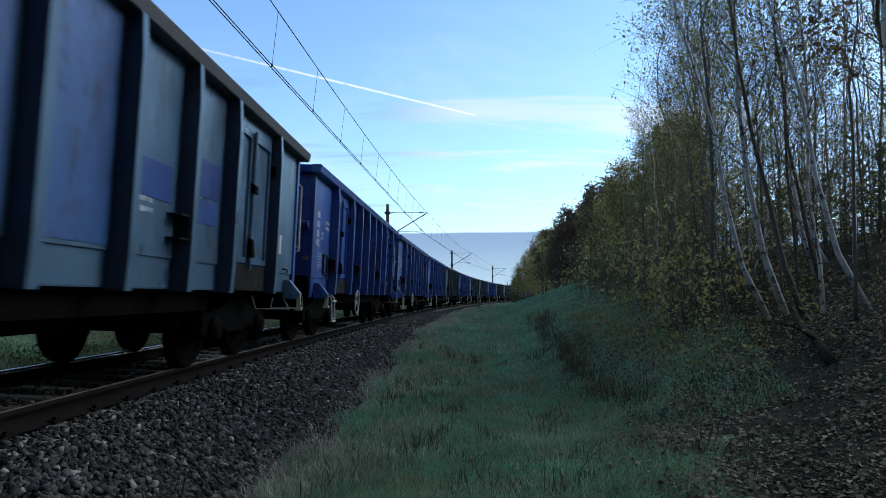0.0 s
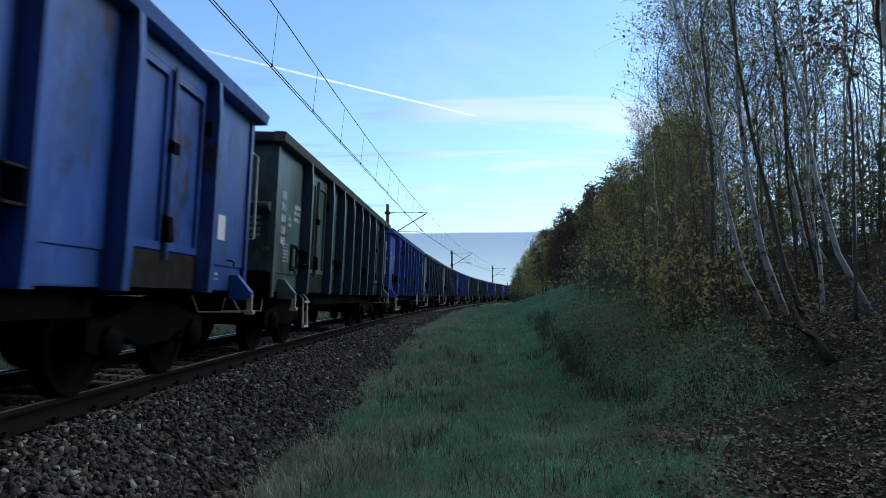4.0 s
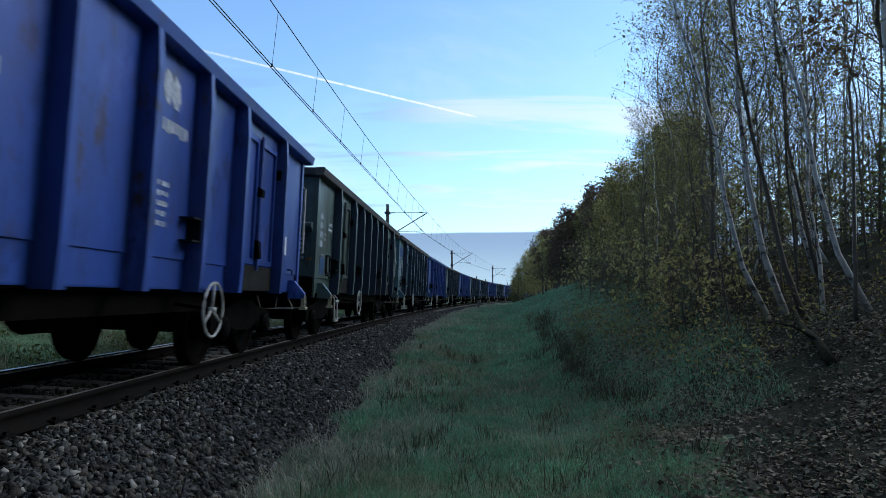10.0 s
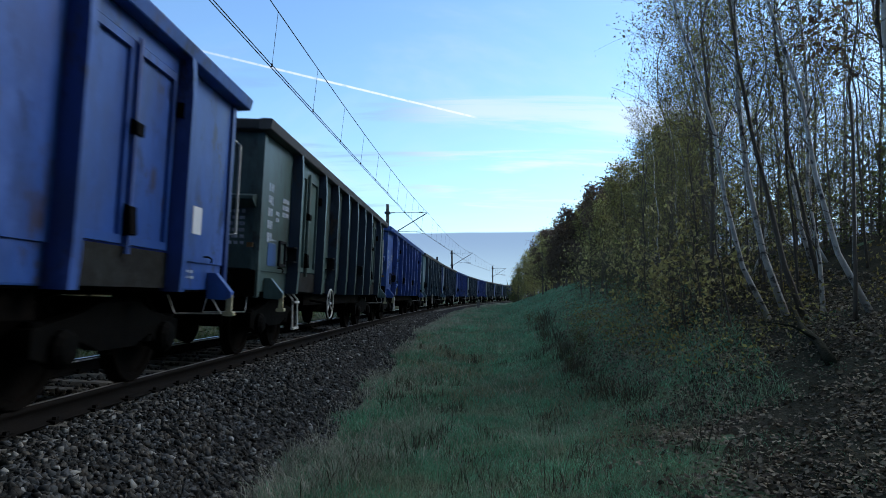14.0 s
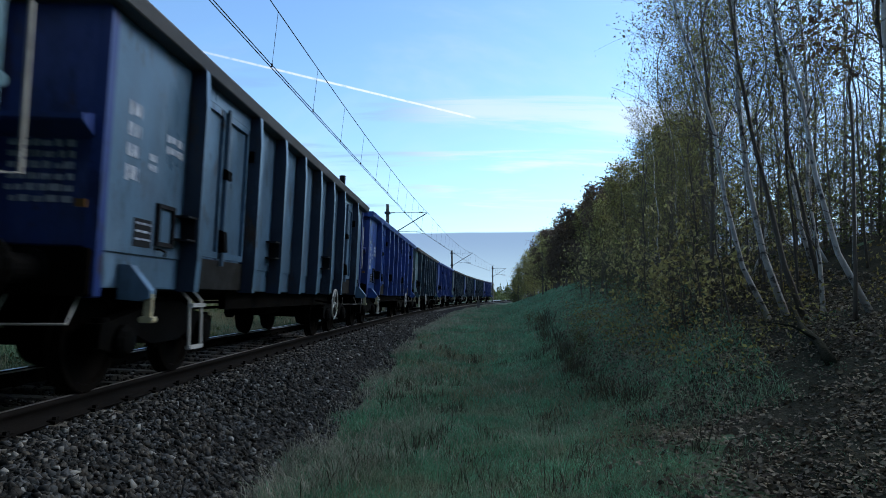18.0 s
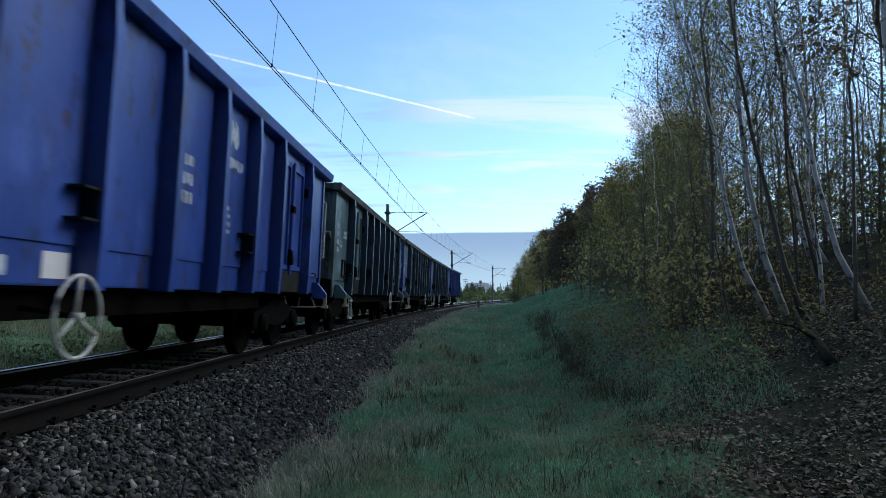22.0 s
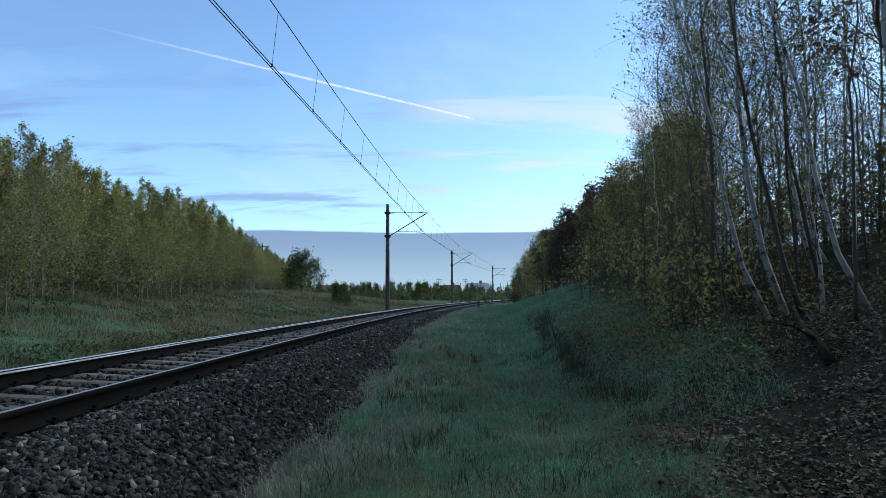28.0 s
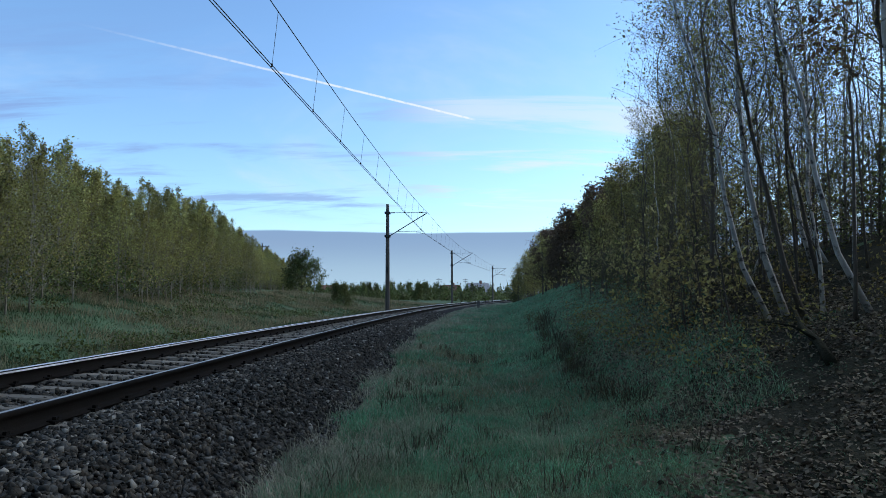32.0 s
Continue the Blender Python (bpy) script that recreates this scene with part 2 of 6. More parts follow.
M = dict(
    blue=paint("paint_blue", (0.024, 0.078, 0.30)),
    bright=paint("paint_bright_blue", (0.021, 0.062, 0.29), amount=0.3),
    dull=paint("paint_dull_blue", (0.04, 0.10, 0.26), amount=0.4),
    # the stakes' shaded sides are put into these two; navy is also body paint
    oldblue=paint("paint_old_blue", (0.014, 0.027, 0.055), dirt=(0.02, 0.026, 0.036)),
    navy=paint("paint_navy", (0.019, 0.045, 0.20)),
    grey=paint("paint_grey", (0.084, 0.15, 0.178), (0.055, 0.066, 0.07), 0.5, 0.34),
    greyblue=paint("paint_grey_blue", (0.074, 0.145, 0.23), (0.05, 0.068, 0.095), 0.45, 0.32),
    teal=paint("paint_grey_teal", (0.064, 0.138, 0.178), (0.042, 0.064, 0.078), 0.45, 0.32),
    moss=paint("paint_grey_green", (0.064, 0.108, 0.108), (0.042, 0.05, 0.045), 0.6, 0.38),
    grime=material("grimy_top_rail", (0.048, 0.05, 0.054), 0.6, vary=0.3, scale=1.5, grain=20, second=(0.03, 0.026, 0.022), amount=0.6, bump=0.25, stretch=(0.5, 1, 1)),
    rusty=material("rusty_sill", (0.011, 0.0112, 0.0112), 0.85, vary=0.4, scale=3, grain=30, second=(0.026, 0.031, 0.031), amount=0.7, bump=0.4, spec=0.15),
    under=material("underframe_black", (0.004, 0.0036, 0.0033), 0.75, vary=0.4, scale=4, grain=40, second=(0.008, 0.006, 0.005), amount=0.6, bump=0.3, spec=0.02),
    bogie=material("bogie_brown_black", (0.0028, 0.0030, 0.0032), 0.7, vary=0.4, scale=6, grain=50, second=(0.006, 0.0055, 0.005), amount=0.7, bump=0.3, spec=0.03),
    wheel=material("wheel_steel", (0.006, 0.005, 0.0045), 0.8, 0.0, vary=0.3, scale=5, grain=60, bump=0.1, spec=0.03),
    white=material("chalky_white_paint", (0.46, 0.47, 0.46), 0.6, vary=0.2, scale=6, grain=40, second=(0.2, 0.18, 0.15), amount=0.5),
    cream=material("cream_hook_paint", (0.42, 0.38, 0.24), 0.6, vary=0.2, scale=6, grain=40, second=(0.12, 0.10, 0.08), amount=0.6),
    letter=material("faded_white_lettering", (0.40, 0.45, 0.53), 0.7, vary=0.3, scale=9, grain=50, second=(0.12, 0.17, 0.28), amount=0.9, bump=0),
    paper=material("white_consignment_card", (0.62, 0.64, 0.68), 0.7, vary=0.08, scale=9, grain=50, bump=0),
    black=material("black_plate", (0.012, 0.013, 0.016), 0.6, vary=0.2, bump=0.05, spec=0.1),
    orange=material("orange_reflector", (0.16, 0.085, 0.03), 0.4, vary=0.1, bump=0),
    patch=paint("patch_violet_blue", (0.032, 0.075, 0.27), amount=0.4),
    railtop=material("polished_rail_head", (0.90, 0.91, 0.93), 0.48, 1.0, vary=0.08, scale=2, grain=60, bump=0.02),
    rail=material("rusty_rail_steel", (0.0105, 0.0098, 0.0095), 0.85, vary=0.3, scale=3, grain=60, second=(0.011, 0.009, 0.008), amount=0.7, bump=0.3, spec=0.05),
    sleeper=material("weathered_concrete", (0.20, 0.195, 0.18), 0.9, vary=0.25, scale=2.5, grain=40, second=(0.13, 0.105, 0.085), amount=0.7, rand=0.15, bump=0.35, spec=0.15),
    stone=material("ballast_stone", (0.036, 0.041, 0.044), 0.9, vary=0.3, scale=8, grain=70, second=(0.085, 0.07, 0.055), amount=0.7, island=0.95, rand=0.35, bump=0.3, spec=0.2),
    pale=material("pale_ballast_stone", (0.20, 0.205, 0.20), 0.85, vary=0.3, scale=8, grain=70, island=0.5, bump=0.3, spec=0.2),
    railworn=material("worn_rail_head", (0.50, 0.49, 0.48), 0.45, 0.9, vary=0.2, scale=2, grain=60, bump=0.05),
    # darker than the stones: the dark of the gaps is put into its colour
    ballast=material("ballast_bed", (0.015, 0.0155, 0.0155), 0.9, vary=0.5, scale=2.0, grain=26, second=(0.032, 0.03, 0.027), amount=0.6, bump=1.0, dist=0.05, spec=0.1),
    soil=material("grassy_soil", (0.085, 0.145, 0.085), 0.95, vary=0.35, scale=0.5, grain=12, second=(0.065, 0.05, 0.036), amount=0.6, bump=0.6, dist=0.05, spec=0.1),
    grass=material("autumn_grass", (0.13, 0.32, 0.195), 0.7, vary=0.42, scale=0.8, grain=9, second=(0.24, 0.25, 0.18), amount=0.85, lo=0.46, hi=0.60, island=0.45, bump=0, trans=0.45, spec=0.15),
    straw=material("dry_straw", (0.36, 0.37, 0.30), 0.8, vary=0.3, scale=1, grain=8, second=(0.10, 0.10, 0.06), amount=0.5, island=0.3, bump=0, trans=0.2),
    bank=material("bank_herb", (0.04, 0.095, 0.045), 0.75, vary=0.35, scale=0.5, grain=8, second=(0.09, 0.10, 0.05), amount=0.7, island=0.5, bump=0, trans=0.2, spec=0.1),
    bent=material("bent_dry_grass", (0.25, 0.22, 0.145), 0.85, vary=0.3, scale=0.6, grain=8, second=(0.16, 0.13, 0.08), amount=0.6, island=0.4, bump=0, trans=0.2, spec=0.1),
    weed=material("dark_weed", (0.05, 0.055, 0.034), 0.8, vary=0.3, scale=1, grain=8, second=(0.05, 0.035, 0.022), amount=0.7, island=0.6, bump=0, trans=0.2),
    forest=material("forest_soil", (0.022, 0.025, 0.018), 0.95, vary=0.5, scale=1.2, grain=25, second=(0.055, 0.052, 0.038), amount=0.7, bump=0.9, dist=0.04, spec=0.05),
    litter=material("fallen_leaf", (0.125, 0.112, 0.09), 0.75, vary=0.4, scale=1.2, grain=20, second=(0.25, 0.205, 0.16), amount=0.8, island=0.8, bump=0, trans=0.15, spec=0.15),
    birch=material("birch_bark", (0.47, 0.46, 0.43), 0.8, vary=0.25, scale=2.6, grain=25, second=(0.04, 0.035, 0.03), amount=1.0, lo=0.52, hi=0.60, rand=0.2, bump=0.4, stretch=(1.4, 1.4, 2.0)),
    bark=material("dark_bark", (0.075, 0.062, 0.05), 0.9, vary=0.35, scale=4, grain=30, second=(0.12, 0.115, 0.095), amount=0.5, rand=0.25, bump=0.6, stretch=(2, 2, 0.5)),
    palebark=material("grey_sapling_bark", (0.24, 0.225, 0.19), 0.85, vary=0.3, scale=4, grain=30, second=(0.09, 0.08, 0.07), amount=0.6, rand=0.25, bump=0.4, stretch=(2, 2, 0.6)),
    leaf=material("birch_leaf", (0.18, 0.18, 0.062), 0.55, vary=0.25, scale=0.6, grain=9, second=(0.22, 0.15, 0.04), amount=0.6, rand=0.2, island=0.7, bump=0, trans=0.4, spec=0.3),
    leafdark=material("oak_leaf_brown", (0.115, 0.078, 0.056), 0.6, vary=0.25, scale=0.6, grain=9, second=(0.075, 0.06, 0.025), amount=0.5, rand=0.2, island=0.6, bump=0, trans=0.35, spec=0.25),
    leafyellow=material("maple_leaf_yellow", (0.36, 0.32, 0.115), 0.55, vary=0.25, scale=0.8, grain=9, second=(0.21, 0.145, 0.08), amount=0.9, rand=0.25, island=0.5, bump=0, trans=0.4),
    leafgreen=material("aspen_leaf_olive", (0.26, 0.24, 0.088), 0.55, vary=0.3, scale=0.25, grain=5, second=(0.29, 0.20, 0.07), amount=0.7, rand=0.3, island=0.6, bump=0, trans=0.4, spec=0.25),
    leafaspen=material("young_aspen_leaf", (0.25, 0.25, 0.085), 0.55, vary=0.35, scale=0.25, grain=5, second=(0.24, 0.17, 0.05), amount=0.7, rand=0.35, island=0.6, bump=0, trans=0.4, spec=0.25),
    leafbush=material("bush_leaf_green", (0.075, 0.10, 0.036), 0.6, vary=0.3, scale=0.3, grain=5, second=(0.12, 0.10, 0.03), amount=0.6, rand=0.35, island=0.6, bump=0, trans=0.35, spec=0.2),
    pole=material("pole_concrete", (0.085, 0.078, 0.072), 0.85, vary=0.25, scale=1.5, grain=30, second=(0.05, 0.04, 0.035), amount=0.5, bump=0.3),
    wire=material("dark_wire", (0.02, 0.022, 0.025), 0.5, 0.5, vary=0.2, bump=0),
    insul=material("insulator_brown", (0.05, 0.025, 0.018), 0.25, vary=0.2, bump=0),
    plaster=material("house_plaster", (0.42, 0.40, 0.37), 0.9, vary=0.15, scale=0.5, grain=8, bump=0.2),
    tile=material("roof_tile_red", (0.17, 0.085, 0.065), 0.8, vary=0.25, scale=0.8, grain=9, bump=0.4),
    slate=material("roof_slate_grey", (0.20, 0.22, 0.26), 0.7, vary=0.2, scale=0.8, grain=9, bump=0.3),
    pane=material("window_pane", (0.03, 0.035, 0.04), 0.1, vary=0.1, bump=0),
    marker=material("concrete_marker", (0.10, 0.095, 0.09), 0.9, vary=0.3, bump=0.3),
)
trail_mat = bpy.data.materials.new("contrail_ice")
trail_mat.use_nodes = True

# ---------------------------------------------------------------- mesh helpers
class MB:
    """Collects faces for one mesh."""

    def __init__(self):
        self.v, self.f = [], []

    def add(self, verts, faces):
        k = len(self.v)
        self.v += [tuple(p) for p in verts]
        self.f += [tuple(i + k for i in f) for f in faces]
        return self

    def box(self, x0, x1, y0, y1, z0, z1, m=None, c=0.0):
        """A box, with its long edges chamfered by c."""
        if c:
            ring = [(y0 + c, z0), (y1 - c, z0), (y1, z0 + c), (y1, z1 - c), (y1 - c, z1), (y0 + c, z1), (y0, z1 - c), (y0, z0 + c)]
            return self.prism(ring, x0, x1, m)
        p = [(x, y, z) for x in (x0, x1) for y in (y0, y1) for z in (z0, z1)]
        if m:
            p = [m @ Vector(q) for q in p]
        return self.add(p, [(0, 1, 3, 2), (4, 6, 7, 5), (0, 4, 5, 1), (2, 3, 7, 6), (0, 2, 6, 4), (1, 5, 7, 3)])

    def prism(self, ring, x0, x1, m=None):
        """A (y, z) outline, anticlockwise seen from +x, pushed from x0 to x1."""
        n = len(ring)
        p = [Vector((x, y, z)) for x in (x0, x1) for y, z in ring]
        if m:
            p = [m @ q for q in p]
        return self.add(p, [tuple(range(n - 1, -1, -1)), tuple(range(n, 2 * n))] + [(i, (i + 1) % n, n + (i + 1) % n, n + i) for i in range(n)])

    def tube(self, path, radii, sides=6, cap=True):
        path = [Vector(p) for p in path]
        if isinstance(radii, (int, float)):
            radii = [radii] * len(path)
        pts, up = [], Vector((0, 0, 1))
        for i, p in enumerate(path):
            d = (path[min(i + 1, len(path) - 1)] - path[max(i - 1, 0)]).normalized()
            a = d.cross(up if abs(d.z) < 0.9 else Vector((1, 0, 0))).normalized()
            b = d.cross(a)
            for j in range(sides):
                t = 2 * math.pi * j / sides
                pts.append(p + (a * math.cos(t) + b * math.sin(t)) * radii[i])
        f = [(i * sides + j, i * sides + (j + 1) % sides, (i + 1) * sides + (j + 1) % sides, (i + 1) * sides + j)
             for i in range(len(path) - 1) for j in range(sides)]
        if cap:
            f += [tuple(range(sides - 1, -1, -1)), tuple(range(len(pts) - sides, len(pts)))]
        return self.add(pts, f)

    def disc(self, centre, axis, profile, sides=20):
        """Turns a (radius, along) profile round an axis."""
        axis = Vector(axis).normalized()
        a = axis.orthogonal().normalized()
        b = axis.cross(a)
        pts = [Vector(centre) + axis * h + (a * math.cos(2 * math.pi * j / sides) + b * math.sin(2 * math.pi * j / sides)) * r
               for r, h in profile for j in range(sides)]
        n = len(profile)
        f = [(i * sides + j, i * sides + (j + 1) % sides, (i + 1) * sides + (j + 1) % sides, (i + 1) * sides + j) for i in range(n - 1) for j in range(sides)]
        f += [tuple(range(sides - 1, -1, -1)), tuple(range((n - 1) * sides, n * sides))]
        return self.add(pts, f)

    def mesh(self, name, mat, smooth=False):
        me = bpy.data.meshes.new(name)
        me.from_pydata(self.v, [], self.f)
        me.materials.append(mat)
        if smooth:
            me.polygons.foreach_set("use_smooth", [True] * len(me.polygons))
        bm = bmesh.new()
        bm.from_mesh(me)
        bmesh.ops.recalc_face_normals(bm, faces=bm.faces)
        bm.to_mesh(me)
        bm.free()
        return me


def bulk(name, verts, faces, mat, smooth=False):
    """A mesh from arrays: verts (n, 3), faces (m, 3 or 4)."""
    me = bpy.data.meshes.new(name)
    k = faces.shape[1]
    me.vertices.add(len(verts))
    me.vertices.foreach_set("co", np.ascontiguousarray(verts, dtype=np.float32).ravel())
    me.loops.add(faces.size)
    me.loops.foreach_set("vertex_index", np.ascontiguousarray(faces, dtype=np.int32).ravel())
    me.polygons.add(len(faces))
    me.polygons.foreach_set("loop_start", np.arange(0, faces.size, k, dtype=np.int32))
    if smooth:
        me.polygons.foreach_set("use_smooth", np.ones(len(faces), dtype=bool))
    me.update(calc_edges=True)
    me.materials.append(mat)
    return me


def part(name, mb, mat, parent, label="", smooth=False, at=None):
    me = mb if isinstance(mb, bpy.types.Mesh) else mb.mesh(name, mat, smooth)
    ob = new(name, me)
    ob.parent = parent
    if at is not None:
        ob.matrix_basis = at
    if label:
        tagged(ob, label)
    return ob


def thing(name, label, category, at=None, group="", kind=""):
    ob = new(name)
    ob.empty_display_size = 0.3
    if at is not None:
        ob.matrix_basis = at
    return tagged(ob, label, category, group, kind)


# ---------------------------------------------------------------- the line of the track
STEP = 0.5
S_ALL = np.arange(-420, 420 + STEP, STEP)


def bend(s):
    k = 1.374e-3 - 0.207e-3 * (s / 100) + 0.116e-3 * (s / 100) ** 2
    k = np.where(s < 0, 1.374e-3, k)
    return np.where(s > 220, 1.48e-3, k)


_kap = bend(S_ALL)
_th = np.concatenate([[0], np.cumsum((_kap[1:] + _kap[:-1]) / 2 * STEP)])
_i0 = int(np.argmin(abs(S_ALL)))
TH_ALL = _th - _th[_i0] + radians(0.926)
_mid = (TH_ALL[1:] + TH_ALL[:-1]) / 2
X_ALL = np.concatenate([[0], np.cumsum(np.sin(_mid) * STEP)])
Y_ALL = np.concatenate([[0], np.cumsum(np.cos(_mid) * STEP)])
X_ALL += -4.055 - X_ALL[_i0]
Y_ALL -= Y_ALL[_i0]
CANT = 0.066 / 1.5


def on_track(s, off=0.0, z=0.0):
    """The place s metres along the line, off metres to its right, z above the rails."""
    s = np.asarray(s, float)
    th = np.interp(s, S_ALL, TH_ALL)
    return np.stack([np.interp(s, S_ALL, X_ALL) + off * np.cos(th), np.interp(s, S_ALL, Y_ALL) - off * np.sin(th),
                     z - off * CANT * np.clip(4.0 / np.maximum(np.abs(off), 1e-6) - 1, 0, 1) + 0 * s], -1)


def track_pose(s, off=0.0, z=0.0, lean=True):
    """A pose on the line: x along it, y to its left, z up."""
    x, y, h = on_track(float(s), off, z)
    th = float(np.interp(s, S_ALL, TH_ALL))
    m = Matrix.Translation((x, y, h)) @ Matrix.Rotation(math.pi / 2 - th, 4, "Z")
    return m @ Matrix.Rotation(CANT, 4, "X") if lean else m


def to_track(x, y):
    """The nearest place on the line to (x, y): s and the offset to the right."""
    x, y = np.asarray(x, float).ravel(), np.asarray(y, float).ravel()
    best = np.zeros(len(x), int)
    sub = slice(None, None, 8)
    for a in range(0, len(x), 4000):
        d = (x[a:a + 4000, None] - X_ALL[None, sub]) ** 2 + (y[a:a + 4000, None] - Y_ALL[None, sub]) ** 2
        best[a:a + 4000] = np.argmin(d, 1) * 8
    th = TH_ALL[best]
    ddx, ddy = x - X_ALL[best], y - Y_ALL[best]
    return S_ALL[best] + ddx * np.sin(th) + ddy * np.cos(th), ddx * np.cos(th) - ddy * np.sin(th)


def smooth(a, b, v):
    t = np.clip((v - a) / (b - a), 0, 1)
    return t * t * (3 - 2 * t)


def waves(x, y):
    return (np.sin(x * 1.3 + 0.7 * np.sin(y * 0.9)) * np.sin(y * 1.1 + 0.8 * np.sin(x * 0.7)) * 0.05
            + np.sin(x * 0.41 + 1.3) * np.sin(y * 0.33 + 0.4) * 0.10 + np.sin(x * 3.1 + y) * np.sin(y * 2.7 - x) * 0.02)


def ground_z(x, y):
    x, y = np.asarray(x, float), np.asarray(y, float)
    s, o = to_track(x, y)
    s, o = s.reshape(x.shape), o.reshape(x.shape)
    base = -0.80 + 0.40 * smooth(6, 26, s)
    rise = np.interp(o, [2.0, 5.2, 6.4, 9.0, 12.5, 17.0, 30.0, 60.0], [0, -0.02, 0.22, 1.15, 2.45, 3.1, 3.4, 3.4])
    rise = rise * (1 - 0.75 * smooth(90, 170, s))
    left = np.interp(-o, [2.0, 4.5, 7.0, 9.5, 14.0, 30.0], [0.0, -0.15, 0.25, 0.85, 1.7, 2.6])
    left = left * (1 - 0.8 * smooth(70, 110, s))
    z = base + np.where(o > 0, rise, left)
    far = np.hypot(x, y)
    rough = smooth(1.9, 3.2, np.abs(o)) * (1 - smooth(200, 500, far))
    z = z + waves(x, y) * rough
    return z * (1 - smooth(260, 600, far)) - 0.35 * smooth(260, 600, far)


def gz(x, y):
    return float(ground_z(np.array([x]), np.array([y]))[0])

# ---------------------------------------------------------------- ground: one sheet to the horizon
def ground():
    ang = np.unique(np.concatenate([np.linspace(-180, 180, 121), np.linspace(-45, 45, 241)]))[:-1]
    rad = np.concatenate([[0.0], np.geomspace(1.0, 40, 90), np.geomspace(42, 420, 70), np.geomspace(460, 4500, 24)])
    a, r = np.meshgrid(np.radians(ang), rad[1:])
    x, y = (r * np.sin(a)).ravel(), (r * np.cos(a)).ravel()
    z = ground_z(x, y)
    s, o = to_track(x, y)
    v = np.concatenate([[[0, 0, gz(0, 0)]], np.stack([x, y, z], 1)])
    n, m = len(ang), len(rad) - 1
    i, j = np.meshgrid(np.arange(m - 1), np.arange(n), indexing="ij")
    q = np.stack([1 + i * n + j, 1 + i * n + (j + 1) % n, 1 + (i + 1) * n + (j + 1) % n, 1 + (i + 1) * n + j], -1).reshape(-1, 4)[:, ::-1]
    ob = new("ground", bulk("ground", v, q, M["soil"], True))
    # the hole at the pole of the fan
    lid = new("ground_patch", bulk("ground_patch", v[:n + 1], np.stack([np.zeros(n, int), 1 + (np.arange(n) + 1) % n, 1 + np.arange(n)], 1), M["soil"], True))
    lid.parent = ob
    tagged(ob, "grassy autumn ground between railway and wooded banks", "ground", kind="structure")
    return ob


GROUND = ground()


def strip(name, prof, s0, s1, ds, mat, parent, closed=False, smooth_=False):
    """Sweeps an (offset, height) profile along the line."""
    ss = np.arange(s0, s1 + ds / 2, ds)
    rows = np.stack([on_track(ss, o, z) for o, z in prof], 1)
    n = len(prof)
    k = n if closed else n - 1
    i, j = np.meshgrid(np.arange(len(ss) - 1), np.arange(k), indexing="ij")
    q = np.stack([i * n + j, i * n + (j + 1) % n, (i + 1) * n + (j + 1) % n, (i + 1) * n + j], -1).reshape(-1, 4)
    ob = new(name, bulk(name, rows.reshape(-1, 3), q, mat, smooth_))
    ob.parent = parent
    return ob


def railway():
    top = thing("railway_track", "single standard gauge railway track on stone ballast", "railway track", kind="structure")
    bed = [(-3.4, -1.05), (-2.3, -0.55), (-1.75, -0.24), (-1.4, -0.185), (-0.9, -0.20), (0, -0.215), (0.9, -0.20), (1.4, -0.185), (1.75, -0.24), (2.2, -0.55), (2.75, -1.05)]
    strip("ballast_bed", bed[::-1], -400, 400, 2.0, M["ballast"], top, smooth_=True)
    # flat-bottomed rails: foot, web and head; the running surface is polished
    half = [(0.0745, -0.172), (0.0745, -0.160), (0.018, -0.143), (0.0085, -0.125), (0.0085, -0.055), (0.036, -0.040), (0.036, -0.010), (0.030, -0.003)]
    prof = half + [(-o, z) for o, z in half[::-1]]
    for side in (-0.7535, 0.7535):
        rail = strip("rail", [(side + o, z) for o, z in prof], -400, 400, 1.0, M["rail"], top, closed=True)
        inner = -1 if side > 0 else 1
        # the running band with its rounded gauge corner; the worn rail keeps a narrow one
        worn = [(0.0364, -0.016), (0.031, -0.005), (0.022, 0.0005), (0.008, 0.002), (-0.004, 0.0018), (-0.010, -0.002)]
        broad = [(0.0375, -0.034), (0.0372, -0.018), (0.032, -0.007), (0.022, -0.0005), (0.006, 0.002), (-0.018, 0.0018), (-0.030, -0.002)]
        shine = [(side + inner * o_, z_) for o_, z_ in (worn if side > 0 else broad)]
        shine = shine if side < 0 else shine[::-1]
        strip("rail_head", shine, -400, 400, 1.0, M["railtop" if side < 0 else "railworn"], rail, smooth_=True)
    return top


TRACK = railway()


